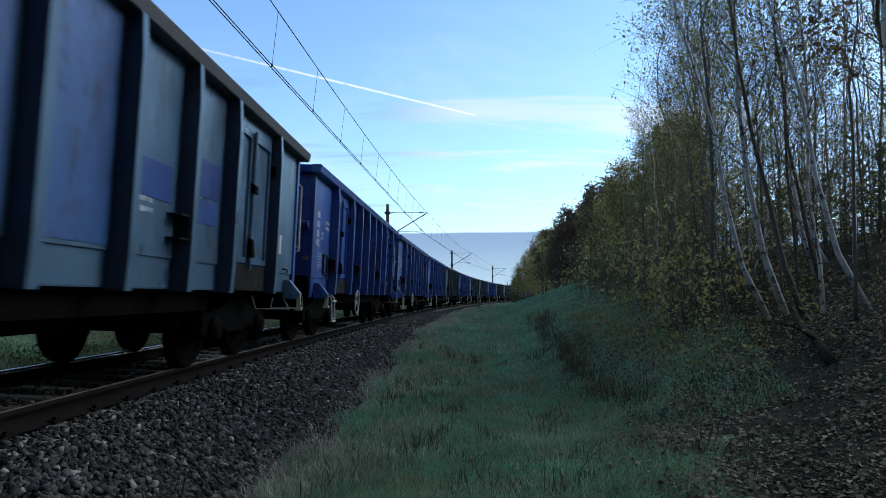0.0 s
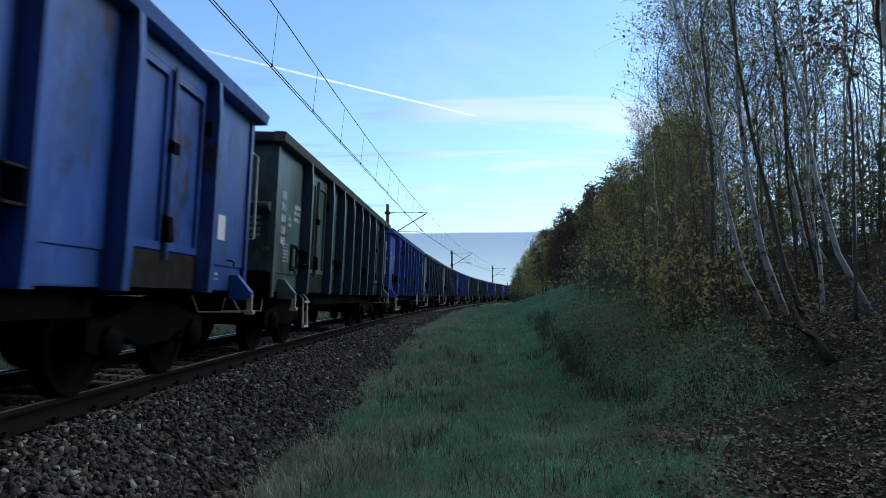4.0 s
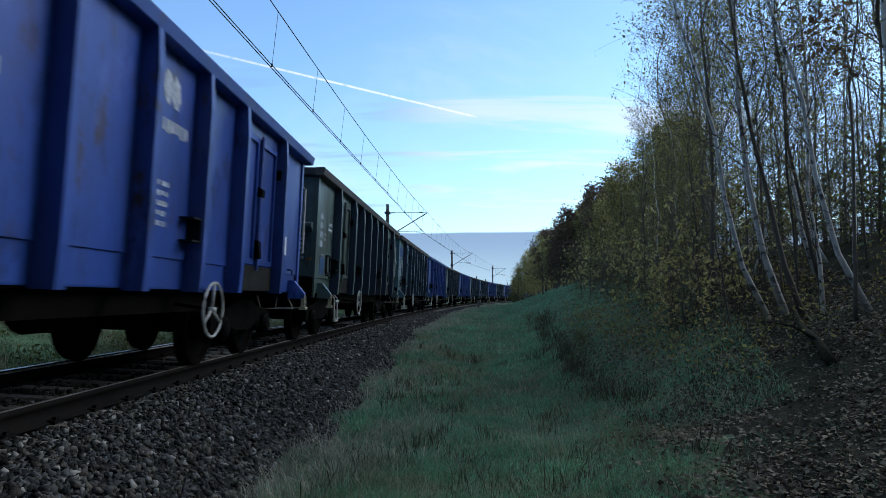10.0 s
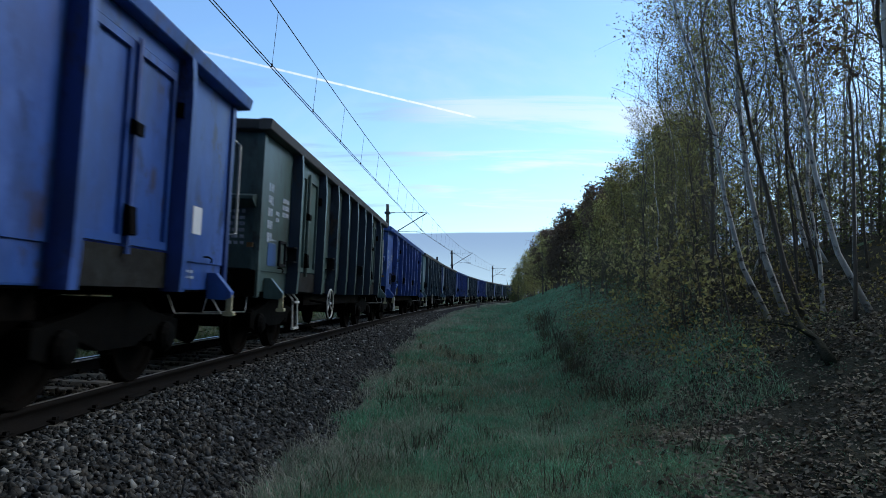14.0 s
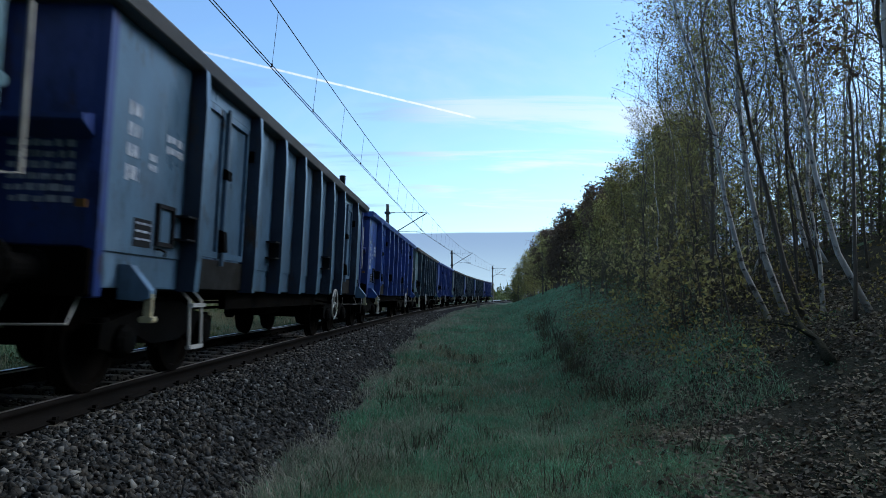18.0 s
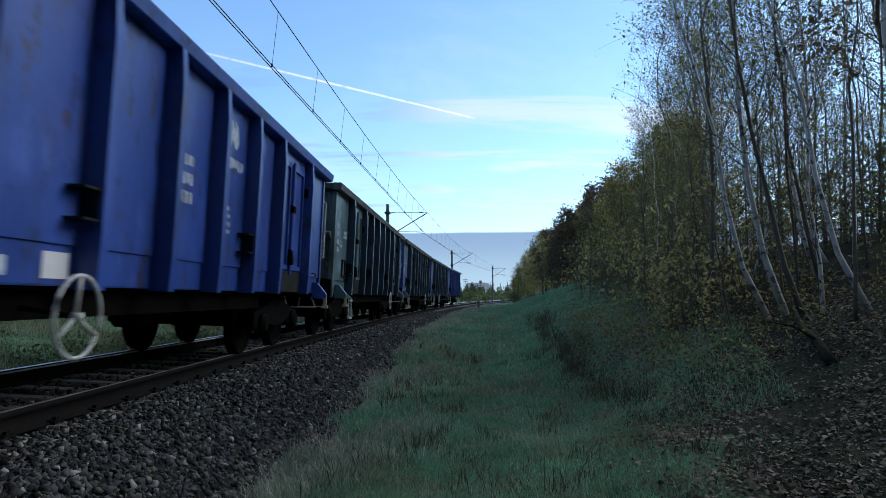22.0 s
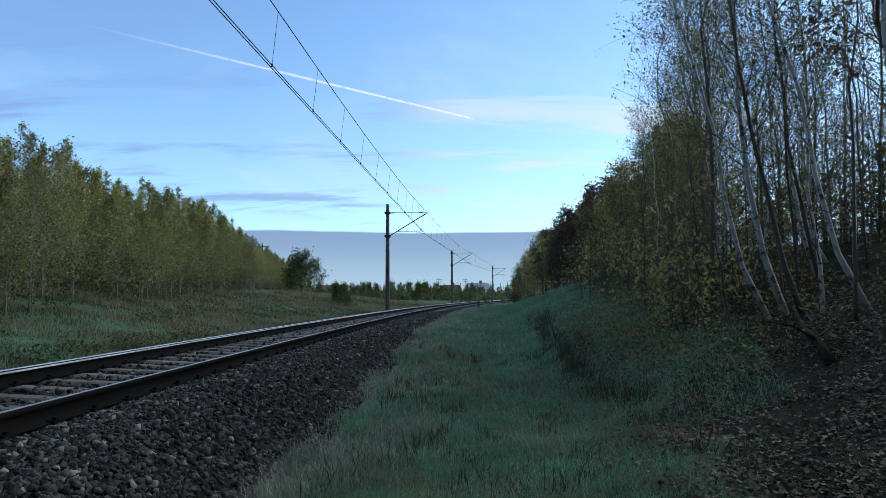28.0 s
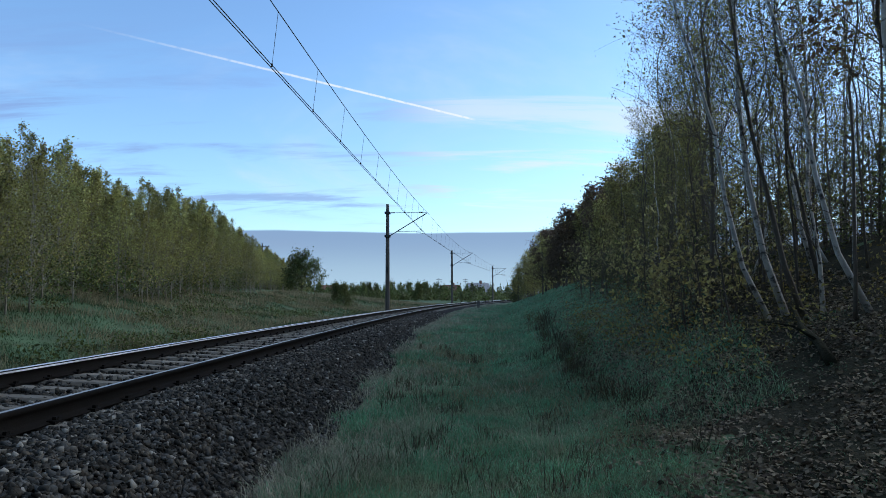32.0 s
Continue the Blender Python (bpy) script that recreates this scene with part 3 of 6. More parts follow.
# ---------------------------------------------------------------- overhead line
def mast(s, height, off=-2.5, reach=True):
    """A mast left of the line, with a stay, an inclined tube and the arm that holds the wire."""
    m = track_pose(s, off, 0, lean=False)
    m.translation.z = 0
    t = thing("catenary_mast", "slim dark concrete catenary mast beside the track", "catenary mast", m, group="catenary masts")
    z0 = gz(m.translation.x, m.translation.y) - 0.3
    part("pole", MB().tube([(0, 0, z0), (0, 0, height * 0.5), (0, 0, height)], [0.17, 0.145, 0.115], 8), M["pole"], t)
    part("footing", MB().box(-0.4, 0.4, -0.4, 0.4, z0 - 0.2, z0 + 0.42, c=0.05), M["marker"], t, "concrete footing in the grass")
    o = -off
    tip = (0, -(o + 0.45), 6.95)
    tube_low = (0, -0.12, 5.25)
    part("stay", MB().tube([(0, -0.1, 6.98), tip], 0.018, 5), M["wire"], t)
    for a in (0.35, o - 0.1):
        part("insulator", MB().disc((0, -a - 0.2, 6.98), (0, 1, 0), [(0.02, 0), (0.05, 0.03), (0.03, 0.08), (0.05, 0.13), (0.03, 0.18), (0.05, 0.23), (0.02, 0.30)], 8), M["insul"], t)
    part("bracket_tube", MB().tube([tube_low, tip], 0.035, 6), M["wire"], t)
    part("steady_arm", MB().tube([(0, -0.75, 5.60), (0, -o - 0.2, 5.60)], 0.022, 5), M["wire"], t)
    part("registration_arm", MB().tube([(0, -2.1, 5.60), (0, -2.12, 5.46), (0, -2.4, 5.48), (0, -o - 0.3, 5.36)], 0.02, 5), M["wire"], t)
    part("clamp", MB().box(-0.2, 0.2, -0.2, 0.2, 6.88, 7.05, c=0.03), M["wire"], t)
    part("clamp", MB().box(-0.2, 0.2, -0.2, 0.2, 5.16, 5.34, c=0.03), M["wire"], t)
    part("sign_plate", MB().box(-0.21, -0.18, -0.06, 0.06, 2.6, 3.0), M["wire"], t)
    return t


MASTS = (0.2, 50.0, 97.0, 151.0, 203.0)


def overhead():
    line = thing("overhead_line", "dark overhead contact wires with droppers above the track", "overhead wire", kind="structure")
    mess, cont = [], []
    hang, feed = (-0.04, 0.45, 0.45, 0.45, 0.45), (-0.14, 0.30, 0.30, 0.30, 0.30)
    for i in range(len(MASTS) - 1):
        a, b = MASTS[i], MASTS[i + 1]
        for j in range(15):
            f = j / 15
            s = a + (b - a) * f
            sag = 4 * f * (1 - f)
            # straight between the masts, so the wire cuts the inside of the curve
            pa, pb = on_track(a, hang[i], 0), on_track(b, hang[i + 1], 0)
            q = pa + (pb - pa) * f
            mess.append((q[0], q[1], 6.95 - 0.53 * sag))
            qa, qb = on_track(a, feed[i], 0), on_track(b, feed[i + 1], 0)
            qc = qa + (qb - qa) * f
            cont.append((qc[0], qc[1], (5.50 - 0.12 * f if i == 0 else 5.38) - 0.04 * sag))
            if 0 < j and i < 3:
                part("dropper", MB().tube([cont[-1], mess[-1]], 0.005, 4), M["wire"], line)
                part("dropper_clip", MB().box(-0.016, 0.016, -0.016, 0.016, -0.03, 0.03, Matrix.Translation(cont[-1])), M["wire"], line)
    part("messenger_wire", MB().tube(mess, 0.011, 5), M["wire"], line)
    for d in (-0.06, 0.0):
        part("contact_wire", MB().tube([(x + d, y, z) for x, y, z in cont], 0.010, 5), M["wire"], line)


for s_, h_ in zip(MASTS, (7.6, 7.6, 7.35, 7.55, 7.5)):
    mast(s_, h_)
overhead()


# ---------------------------------------------------------------- vapour trail high in the sky
def contrail():
    n = trail_mat.node_tree.nodes
    l = trail_mat.node_tree.links
    n.clear()
    uv = n.new("ShaderNodeTexCoord")
    sep_ = n.new("ShaderNodeSeparateXYZ")
    l.new(uv.outputs["Generated"], sep_.inputs[0])
    def ramp(v, a, b):
        r = n.new("ShaderNodeMapRange")
        r.interpolation_type = "SMOOTHSTEP"
        l.new(v, r.inputs[0])
        r.inputs[1].default_value, r.inputs[2].default_value = a, b
        return r.outputs[0]
    def times(a, b):
        r = n.new("ShaderNodeMath")
        r.operation = "MULTIPLY"
        l.new(a, r.inputs[0])
        if isinstance(b, float):
            r.inputs[1].default_value = b
        else:
            l.new(b, r.inputs[1])
        return r.outputs[0]
    puff = n.new("ShaderNodeTexNoise")
    l.new(uv.outputs["Object"], puff.inputs["Vector"])
    puff.inputs["Scale"].default_value, puff.inputs["Detail"].default_value = 0.035, 5.0
    across = sep_.outputs[1]
    soft_ = times(ramp(across, 0.0, 0.42), ramp(across, 1.0, 0.58))
    ends_ = times(ramp(sep_.outputs[0], 0.0, 0.75), ramp(sep_.outputs[0], 1.0, 0.975))
    dens = times(times(soft_, ends_), times(ramp(puff.outputs["Fac"], 0.2, 0.55), 0.85))
    # the trail's sunlit white is put in as a glow of its own
    glow = n.new("ShaderNodeEmission")
    glow.inputs[0].default_value = (0.80, 0.86, 0.92, 1)
    glow.inputs[1].default_value = 0.66
    clear = n.new("ShaderNodeBsdfTransparent")
    mix = n.new("ShaderNodeMixShader")
    out = n.new("ShaderNodeOutputMaterial")
    l.new(dens, mix.inputs[0])
    l.new(clear.outputs[0], mix.inputs[1])
    l.new(glow.outputs[0], mix.inputs[2])
    l.new(mix.outputs[0], out.inputs[0])
    # a thin band 2.6 km off: x along it, y across it
    a, b = Vector((-1480, 2600, 1092)), Vector((140, 2600, 686))
    ax = (b - a).normalized()
    ay = Vector((0, 1, 0)).cross(ax).normalized()
    m = Matrix((ax, ay, ax.cross(ay))).transposed().to_4x4()
    m.translation = (a + b) / 2
    half = (b - a).length / 2
    v = np.array([(half * (2 * i / 24 - 1), w * (4.6 + 2.2 * (1 - i / 24)), 0) for i in range(25) for w in (-1, 1)], float)
    f = np.array([(2 * i, 2 * i + 2, 2 * i + 3, 2 * i + 1) for i in range(24)])
    ob = new("vapour_trail", bulk("vapour_trail", v, f, trail_mat))
    ob.matrix_basis = m
    return tagged(ob, "long white vapour trail across the sky", "vapour trail", kind="structure")


TRAIL = contrail()

# ---------------------------------------------------------------- the goods train
HALF = 6.44
POSTS = (-4.80, -3.00, -1.80, -0.60, 0.60, 1.80, 3.00, 4.80)
Y_IN, Y_POST, TOP, SILL = 1.295, 1.49, 3.235, 0.93


def wagon():
    """An open four-axle box wagon: x along it (its leading end at -x), origin on the rails under its middle."""
    w = thing("open_wagon", "blue steel open box wagon rolling on the track", "freight wagon", group="wagons of the goods train")

    def p(name, mb, parent=w, label="", mat=None, smooth=False):
        ob = part(name, mb, mat or M["blue"], parent, label, smooth)
        return ob

    post_mb = MB()
    # a hat-shaped stake, narrowing a little towards the top
    d = Y_POST - Y_IN
    for z0, z1, a0, a1, b0, b1 in ((SILL - 0.02, 1.22, d * 0.93, d, 0.058, 0.058), (1.22, 2.75, d, d, 0.058, 0.052), (2.75, 3.10, d, d * 0.86, 0.052, 0.046)):
        ring0 = [(-b0 * 1.05, 0, z0), (-b0, -a0, z0), (b0, -a0, z0), (b0 * 1.05, 0, z0)]
        ring1 = [(-b1 * 1.05, 0, z1), (-b1, -a1, z1), (b1, -a1, z1), (b1 * 1.05, 0, z1)]
        post_mb.add(ring0 + ring1, [(3, 2, 1, 0), (4, 5, 6, 7), (0, 1, 5, 4), (1, 2, 6, 5), (2, 3, 7, 6), (3, 0, 4, 7)])
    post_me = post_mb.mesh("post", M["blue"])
    # slot 1 darkens the side faces: their shade is put into colour
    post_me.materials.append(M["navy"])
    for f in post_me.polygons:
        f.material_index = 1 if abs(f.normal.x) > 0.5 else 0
    for side in (-1, 1):
        turn = Matrix.Rotation(0 if side < 0 else math.pi, 4, "Z")
        for i, x in enumerate(POSTS):
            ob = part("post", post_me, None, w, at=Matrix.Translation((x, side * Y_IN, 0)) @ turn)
            if side < 0 and i in (0, 2, 5):
                br = MB()
                for z in (1.40, 1.62):
                    br.box(-0.26, -0.05, -0.17, 0.0, z - 0.010, z + 0.010)
                br.box(-0.075, -0.06, -0.165, -0.02, 1.41, 1.61)
                part("step_bracket", br, M["black"], ob, "small black steps on the stake")
        bays = [(-HALF + 0.12, POSTS[0])] + [(POSTS[i], POSTS[i + 1]) for i in range(1, 6)] + [(POSTS[7], HALF - 0.12)]
        for a, b in bays:
            # one pressed sheet that laps over a lower strake
            sheet = [(-0.025, 3.09), (-0.025, 1.216), (-0.006, 1.213), (-0.006, SILL + 0.015), (0.0, SILL), (0.025, SILL), (0.025, 3.09)]
            mb = MB().prism(sheet, a + 0.03, b - 0.03)
            ob = p("side_panel", mb)
            ob.matrix_basis = Matrix.Translation((0, side * Y_IN, 0)) @ (Matrix.Identity(4) if side < 0 else Matrix.Rotation(math.pi, 4, "Z"))
            if side < 0 and b - a > 1.3:
                ring = MB().tube([(0, 0, 0), (0.0, -0.05, 0.0), (0.08, -0.06, -0.02), (0.09, -0.05, -0.06)], 0.010, 5)
                part("lashing_ring", ring, M["under"], ob, at=Matrix.Translation(((a + b) / 2 + 0.15, -0.03, 1.28)))
        for a, b in ((POSTS[0], POSTS[1]), (POSTS[6], POSTS[7])):
            mid = (a + b) / 2
            place = Matrix.Translation((0, side * Y_IN, 0)) @ (Matrix.Identity(4) if side < 0 else Matrix.Rotation(math.pi, 4, "Z"))
            head = MB().box(a + 0.05, b - 0.05, -0.045, 0.03, 2.93, 3.088)
            p("door_header", head).matrix_basis = place
            part("door_sill", MB().box(a + 0.02, b - 0.02, -0.05, 0.025, SILL + 0.01, 1.26), M["rusty"], w, "rust-stained door sill", at=place)
            for c, e in ((a + 0.09, mid - 0.03), (mid + 0.03, b - 0.09)):
                leaf = MB().box(c + 0.05, e - 0.05, -0.02, 0.02, 1.30, 2.90)
                ob = p("door_leaf", leaf)
                ob.matrix_basis = place
                fr = MB()
                for x0, x1, z0, z1 in ((c, c + 0.06, 1.28, 2.92), (e - 0.06, e, 1.28, 2.92), (c + 0.06, e - 0.06, 1.28, 1.35), (c + 0.06, e - 0.06, 2.85, 2.92)):
                    fr.box(x0, x1, -0.055, 0.0, z0, z1)
                p("door_frame", fr, ob)
            bar = p("locking_bar", MB().tube([(mid, -0.085, 1.2), (mid, -0.085, 2.95)], 0.024, 6))
            bar.matrix_basis = place
            part("latch", MB().prism([(-0.13, 1.36), (-0.06, 1.34), (-0.06, 1.60), (-0.11, 1.58)], mid - 0.05, mid + 0.06), M["under"], bar)
            part("hinge", MB().prism([(-0.12, 2.16), (-0.06, 2.16), (-0.06, 2.29), (-0.12, 2.26)], mid - 0.04, mid + 0.09), M["under"], bar)
            part("door_hook", MB().box(b - 0.09, b - 0.04, -0.12, -0.05, 2.52, 2.66), M["under"], bar)
        # heavy cant rail, hollow below its outer lip
        o = side * 1.33
        lip = [(0.0, 3.085), (-0.118, 3.095), (-0.128, 3.105), (-0.150, 3.21), (-0.145, TOP - 0.008), (-0.125, TOP), (0.02, TOP), (0.03, TOP - 0.01), (0.03, 3.085)]
        ring = [(o + (y if side < 0 else -y), z) for y, z in lip]
        p("top_rail", MB().prism(ring if side > 0 else ring[::-1], -HALF - 0.13, HALF + 0.13))
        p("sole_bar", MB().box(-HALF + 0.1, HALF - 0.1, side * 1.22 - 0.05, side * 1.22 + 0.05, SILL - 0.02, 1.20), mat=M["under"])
    for end in (-1, 1):
        x = end * (HALF - 0.08)
        wall = MB().box(x - 0.03, x + 0.03, -Y_IN, Y_IN, SILL - 0.05, 3.10)
        ew = p("end_wall", wall)
        xo = x + end * 0.03
        lo, hi = sorted((xo, xo + end * 0.10))
        deep = 0.20
        shelf = [(0.0, 2.04), (deep - 0.02, 2.13), (deep, 2.15), (deep, 2.19), (0.0, 2.24)]
        ring = [(end * a_, z_) for a_, z_ in shelf]
        m = Matrix.Translation((xo, 0, 0)) @ Matrix.Rotation(math.pi / 2, 4, "Z")
        p("end_beam", MB().prism([(-a_, z_) for a_, z_ in ring], -Y_IN + 0.02, Y_IN - 0.02, m), ew)
        for y in (-1.295, 1.295):
            p("corner_post", MB().box(x - 0.055, x + 0.055, y - 0.05, y + 0.05, SILL - 0.08, 3.08, c=0.015))
        for y in (-0.45, 0.45):
            p("end_rib", MB().box(lo, hi - 0.03, y - 0.05, y + 0.05, 1.2, 3.05), ew)
        lip = [(0.03, 3.085), (-0.03, 3.085), (-0.175, 3.095), (-0.185, 3.105), (-0.212, 3.21), (-0.20, TOP - 0.012), (-0.18, TOP - 0.004), (0.03, TOP - 0.004)]
        m = Matrix.Translation((x, 0, 0)) @ Matrix.Rotation(math.pi / 2 * (1 if end > 0 else -1), 4, "Z")
        p("end_rail", MB().prism(lip, -1.39, 1.39, m))
        lo, hi = sorted((end * (HALF - 0.15), end * (HALF + 0.02)))
        p("buffer_beam", MB().box(lo, hi, -1.32, 1.32, 0.86, 1.22, c=0.02), mat=M["under"])
        for y in (-0.875, 0.875):
            prof = [(0.16, 0.0), (0.16, 0.05), (0.11, 0.07), (0.11, 0.33), (0.085, 0.34), (0.085, 0.46), (0.20, 0.49), (0.225, 0.52), (0.215, 0.55), (0.05, 0.56)]
            p("buffer", MB().disc((end * HALF, y, 1.05), (end, 0, 0), prof, 18), mat=M["bogie"], smooth=False)
        p("coupling", MB().tube([(end * HALF, 0, 1.02), (end * (HALF + 0.35), 0, 1.02), (end * (HALF + 0.45), 0, 0.9), (end * (HALF + 0.57), 0, 0.82)], 0.045, 6)
          .box(*sorted((end * (HALF + 0.3), end * (HALF + 0.42))), -0.09, 0.09, 0.86, 1.10), mat=M["bogie"])
        p("brake_hose", MB().tube([(end * HALF, 0.35, 0.95), (end * (HALF + 0.25), 0.36, 0.75), (end * (HALF + 0.5), 0.3, 0.62), (end * (HALF + 0.56), 0.2, 0.8)], 0.025, 6), mat=M["black"])
        # pointed corner brackets with pale tips, lamp irons and handrails on both sides
        for sy in (-1, 1):
            cx = end * (HALF - 0.50)
            wedge = [(1.31, 0.84), (1.31, 1.12), (1.40, 1.12), (1.575, 0.92), (1.575, 0.86), (1.50, 0.83)]
            ring = [(sy * y_, z_) for y_, z_ in wedge]
            br = MB().prism(ring[::-1] if sy > 0 else ring, cx - 0.05, cx + 0.05)
            ob = p("corner_bracket", br)
            tx = cx
            tip = MB().box(tx - 0.02, tx + 0.02, sy * 1.55 - 0.03, sy * 1.55 + 0.03, 0.70, 0.90, c=0.012).box(tx - 0.04, tx + 0.05, sy * 1.55 - 0.055, sy * 1.55 + 0.055, 0.66, 0.71, c=0.012)
            part("hook_tip", tip, M["cream"], ob, "cream-painted hook tip")
        for sy in (-1, 1):
            g = MB().tube([(end * (HALF - 0.04), sy * 1.30, 2.72), (end * (HALF + 0.25), sy * 1.32, 2.70), (end * (HALF + 0.27), sy * 1.32, 1.62), (end * (HALF - 0.04), sy * 1.30, 1.58)], 0.018, 6)
            if sy * end < 0:
                p("handrail", g, mat=M["white"], label="white grab handle")
        st = MB().tube([(end * (HALF - 0.1), -1.2, 0.86), (end * (HALF + 0.12), -1.25, 0.66), (end * (HALF + 0.14), -0.7, 0.64), (end * (HALF - 0.05), -0.68, 0.86)], 0.010, 5)
        p("shunter_rail", st, mat=M["white"], label="thin white shunter's handle")
        part("reflector", MB().box(*sorted((end * (HALF + 0.005), end * (HALF + 0.03))), -1.27, -1.19, 1.52, 1.58), M["orange"], w, "small orange reflector")
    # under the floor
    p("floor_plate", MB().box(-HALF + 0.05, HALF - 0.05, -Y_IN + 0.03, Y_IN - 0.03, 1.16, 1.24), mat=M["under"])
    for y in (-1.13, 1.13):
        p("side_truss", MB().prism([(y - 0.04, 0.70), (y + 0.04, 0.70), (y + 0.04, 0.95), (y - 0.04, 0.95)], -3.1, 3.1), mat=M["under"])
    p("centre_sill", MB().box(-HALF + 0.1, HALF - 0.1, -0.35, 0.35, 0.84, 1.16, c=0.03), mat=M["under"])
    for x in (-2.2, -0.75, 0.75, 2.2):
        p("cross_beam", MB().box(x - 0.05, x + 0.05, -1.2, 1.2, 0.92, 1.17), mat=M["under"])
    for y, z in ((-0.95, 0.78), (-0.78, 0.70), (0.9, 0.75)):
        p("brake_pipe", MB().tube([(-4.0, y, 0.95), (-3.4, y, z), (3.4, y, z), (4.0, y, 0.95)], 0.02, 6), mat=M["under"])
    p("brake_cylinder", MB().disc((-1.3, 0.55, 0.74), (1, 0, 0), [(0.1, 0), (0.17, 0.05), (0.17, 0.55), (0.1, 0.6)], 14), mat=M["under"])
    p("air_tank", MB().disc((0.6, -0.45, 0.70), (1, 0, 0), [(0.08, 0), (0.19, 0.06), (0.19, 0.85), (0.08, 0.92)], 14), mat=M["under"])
    # white steps below the doors, on either side
    for sx, sy in ((-4.60, -1), (4.60, 1)):
        s = MB()
        for a in (-0.15, 0.15):
            s.tube([(sx + a, sy * 1.28, 0.95), (sx + a, sy * 1.40, 0.83), (sx + a, sy * 1.42, 0.36)], 0.016, 5)
        for z in (0.78, 0.37):
            s.box(sx - 0.16, sx + 0.16, sy * 1.42 - 0.022, sy * 1.42 + 0.022, z - 0.018, z + 0.018)
        p("ladder_step", s, mat=M["white"], label="white-painted ladder step")
    for end in (-1, 1):
        bogie(w, end * 4.5)
    return w


def bogie(w, x):
    b = new("bogie")
    b.parent = w
    b.empty_display_size = 0.2
    b.matrix_basis = Matrix.Translation((x, 0, 0))
    for sy in (-1, 1):
        y0, y1 = sorted((sy * 0.93, sy * 1.07))
        k = [(-1.25, 0.62), (-1.25, 0.42), (-1.0, 0.36), (-0.8, 0.36), (-0.62, 0.50), (-0.30, 0.40), (0.30, 0.40), (0.62, 0.50), (0.8, 0.36), (1.0, 0.36), (1.25, 0.42), (1.25, 0.62), (0.6, 0.72), (0.35, 0.80), (-0.35, 0.80), (-0.6, 0.72)]
        pts = [(a, y, z) for y in (y0, y1) for a, z in k]
        n = len(k)
        mb = MB().add(pts, [tuple(range(n)), tuple(range(2 * n - 1, n - 1, -1))] + [(i, (i + 1) % n, n + (i + 1) % n, n + i) for i in range(n)])
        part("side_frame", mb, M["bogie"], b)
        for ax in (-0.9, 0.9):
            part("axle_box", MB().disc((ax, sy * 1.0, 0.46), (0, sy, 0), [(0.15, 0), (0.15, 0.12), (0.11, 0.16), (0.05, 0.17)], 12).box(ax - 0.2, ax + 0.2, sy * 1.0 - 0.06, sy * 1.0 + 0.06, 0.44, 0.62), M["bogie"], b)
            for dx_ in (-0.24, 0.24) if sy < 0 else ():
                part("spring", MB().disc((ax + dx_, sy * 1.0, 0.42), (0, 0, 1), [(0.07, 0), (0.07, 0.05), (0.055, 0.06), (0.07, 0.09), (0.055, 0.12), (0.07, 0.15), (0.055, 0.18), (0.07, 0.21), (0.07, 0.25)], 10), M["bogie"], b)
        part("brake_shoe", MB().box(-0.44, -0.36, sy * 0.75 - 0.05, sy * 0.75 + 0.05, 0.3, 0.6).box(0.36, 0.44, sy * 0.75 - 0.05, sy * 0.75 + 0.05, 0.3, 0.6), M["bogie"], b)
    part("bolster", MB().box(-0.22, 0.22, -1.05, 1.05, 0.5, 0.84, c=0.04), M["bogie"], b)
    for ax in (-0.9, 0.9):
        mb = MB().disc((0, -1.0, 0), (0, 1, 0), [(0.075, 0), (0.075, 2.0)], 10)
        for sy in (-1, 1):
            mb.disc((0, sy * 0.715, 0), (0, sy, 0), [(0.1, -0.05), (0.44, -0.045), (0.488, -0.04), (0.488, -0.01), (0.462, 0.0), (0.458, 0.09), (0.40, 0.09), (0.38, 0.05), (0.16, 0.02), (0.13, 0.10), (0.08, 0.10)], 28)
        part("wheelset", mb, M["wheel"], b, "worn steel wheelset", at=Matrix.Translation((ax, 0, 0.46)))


def brake_wheel(w, x):
    mb = MB()
    ring = [(x + 0.27 * math.cos(t), -1.56, 0.74 + 0.27 * math.sin(t)) for t in np.linspace(0, 2 * math.pi, 25)]
    mb.tube(ring, 0.014, 6, cap=False)
    for a in (90, 210, 330):
        mb.tube([(x, -1.54, 0.74), (x + 0.27 * math.cos(radians(a)), -1.56, 0.74 + 0.27 * math.sin(radians(a)))], 0.014, 5)
    mb.tube([(x, -1.52, 0.74), (x, -1.58, 0.74)], 0.03, 6)
    ob = part("brake_wheel", mb, M["white"], w, "white spoked brake wheel", smooth=True)
    part("spindle", MB().tube([(x, -1.05, 0.80), (x, -1.54, 0.74)], 0.02, 6), M["under"], ob)


def plate(w, name, x0, x1, z0, z1, mat, label="", proud=0.0045, y=None):
    """A thin painted field or plate on the near side wall."""
    f = -(Y_IN + 0.026) if z0 > 1.21 else -(Y_IN + 0.0065)
    f = y if y is not None else f
    part(name, MB().box(x0, x1, f - proud, f + 0.002, z0, z1), M[mat], w, label)


def lettering(w, x, z, rows, width, height, gap=0.06, seed=0, mat="letter", low=False, proud=0.004):
    """Rows of short bars where the stencilled writing cannot be read."""
    rng = random.Random(seed)
    mb = MB()
    f = -(Y_IN + (0.006 if low else 0.025))
    for r in range(rows):
        a = x
        while a < x + width:
            b = a + rng.uniform(0.04, 0.10)
            z1 = z - r * (height + gap)
            mb.box(a, min(b, x + width), f - proud, f + 0.002, z1 - height * rng.uniform(0.75, 1), z1)
            a = b + rng.uniform(0.015, 0.04)
    part("stencilled_marking", mb, M[mat], w, "faded white stencilled marking")


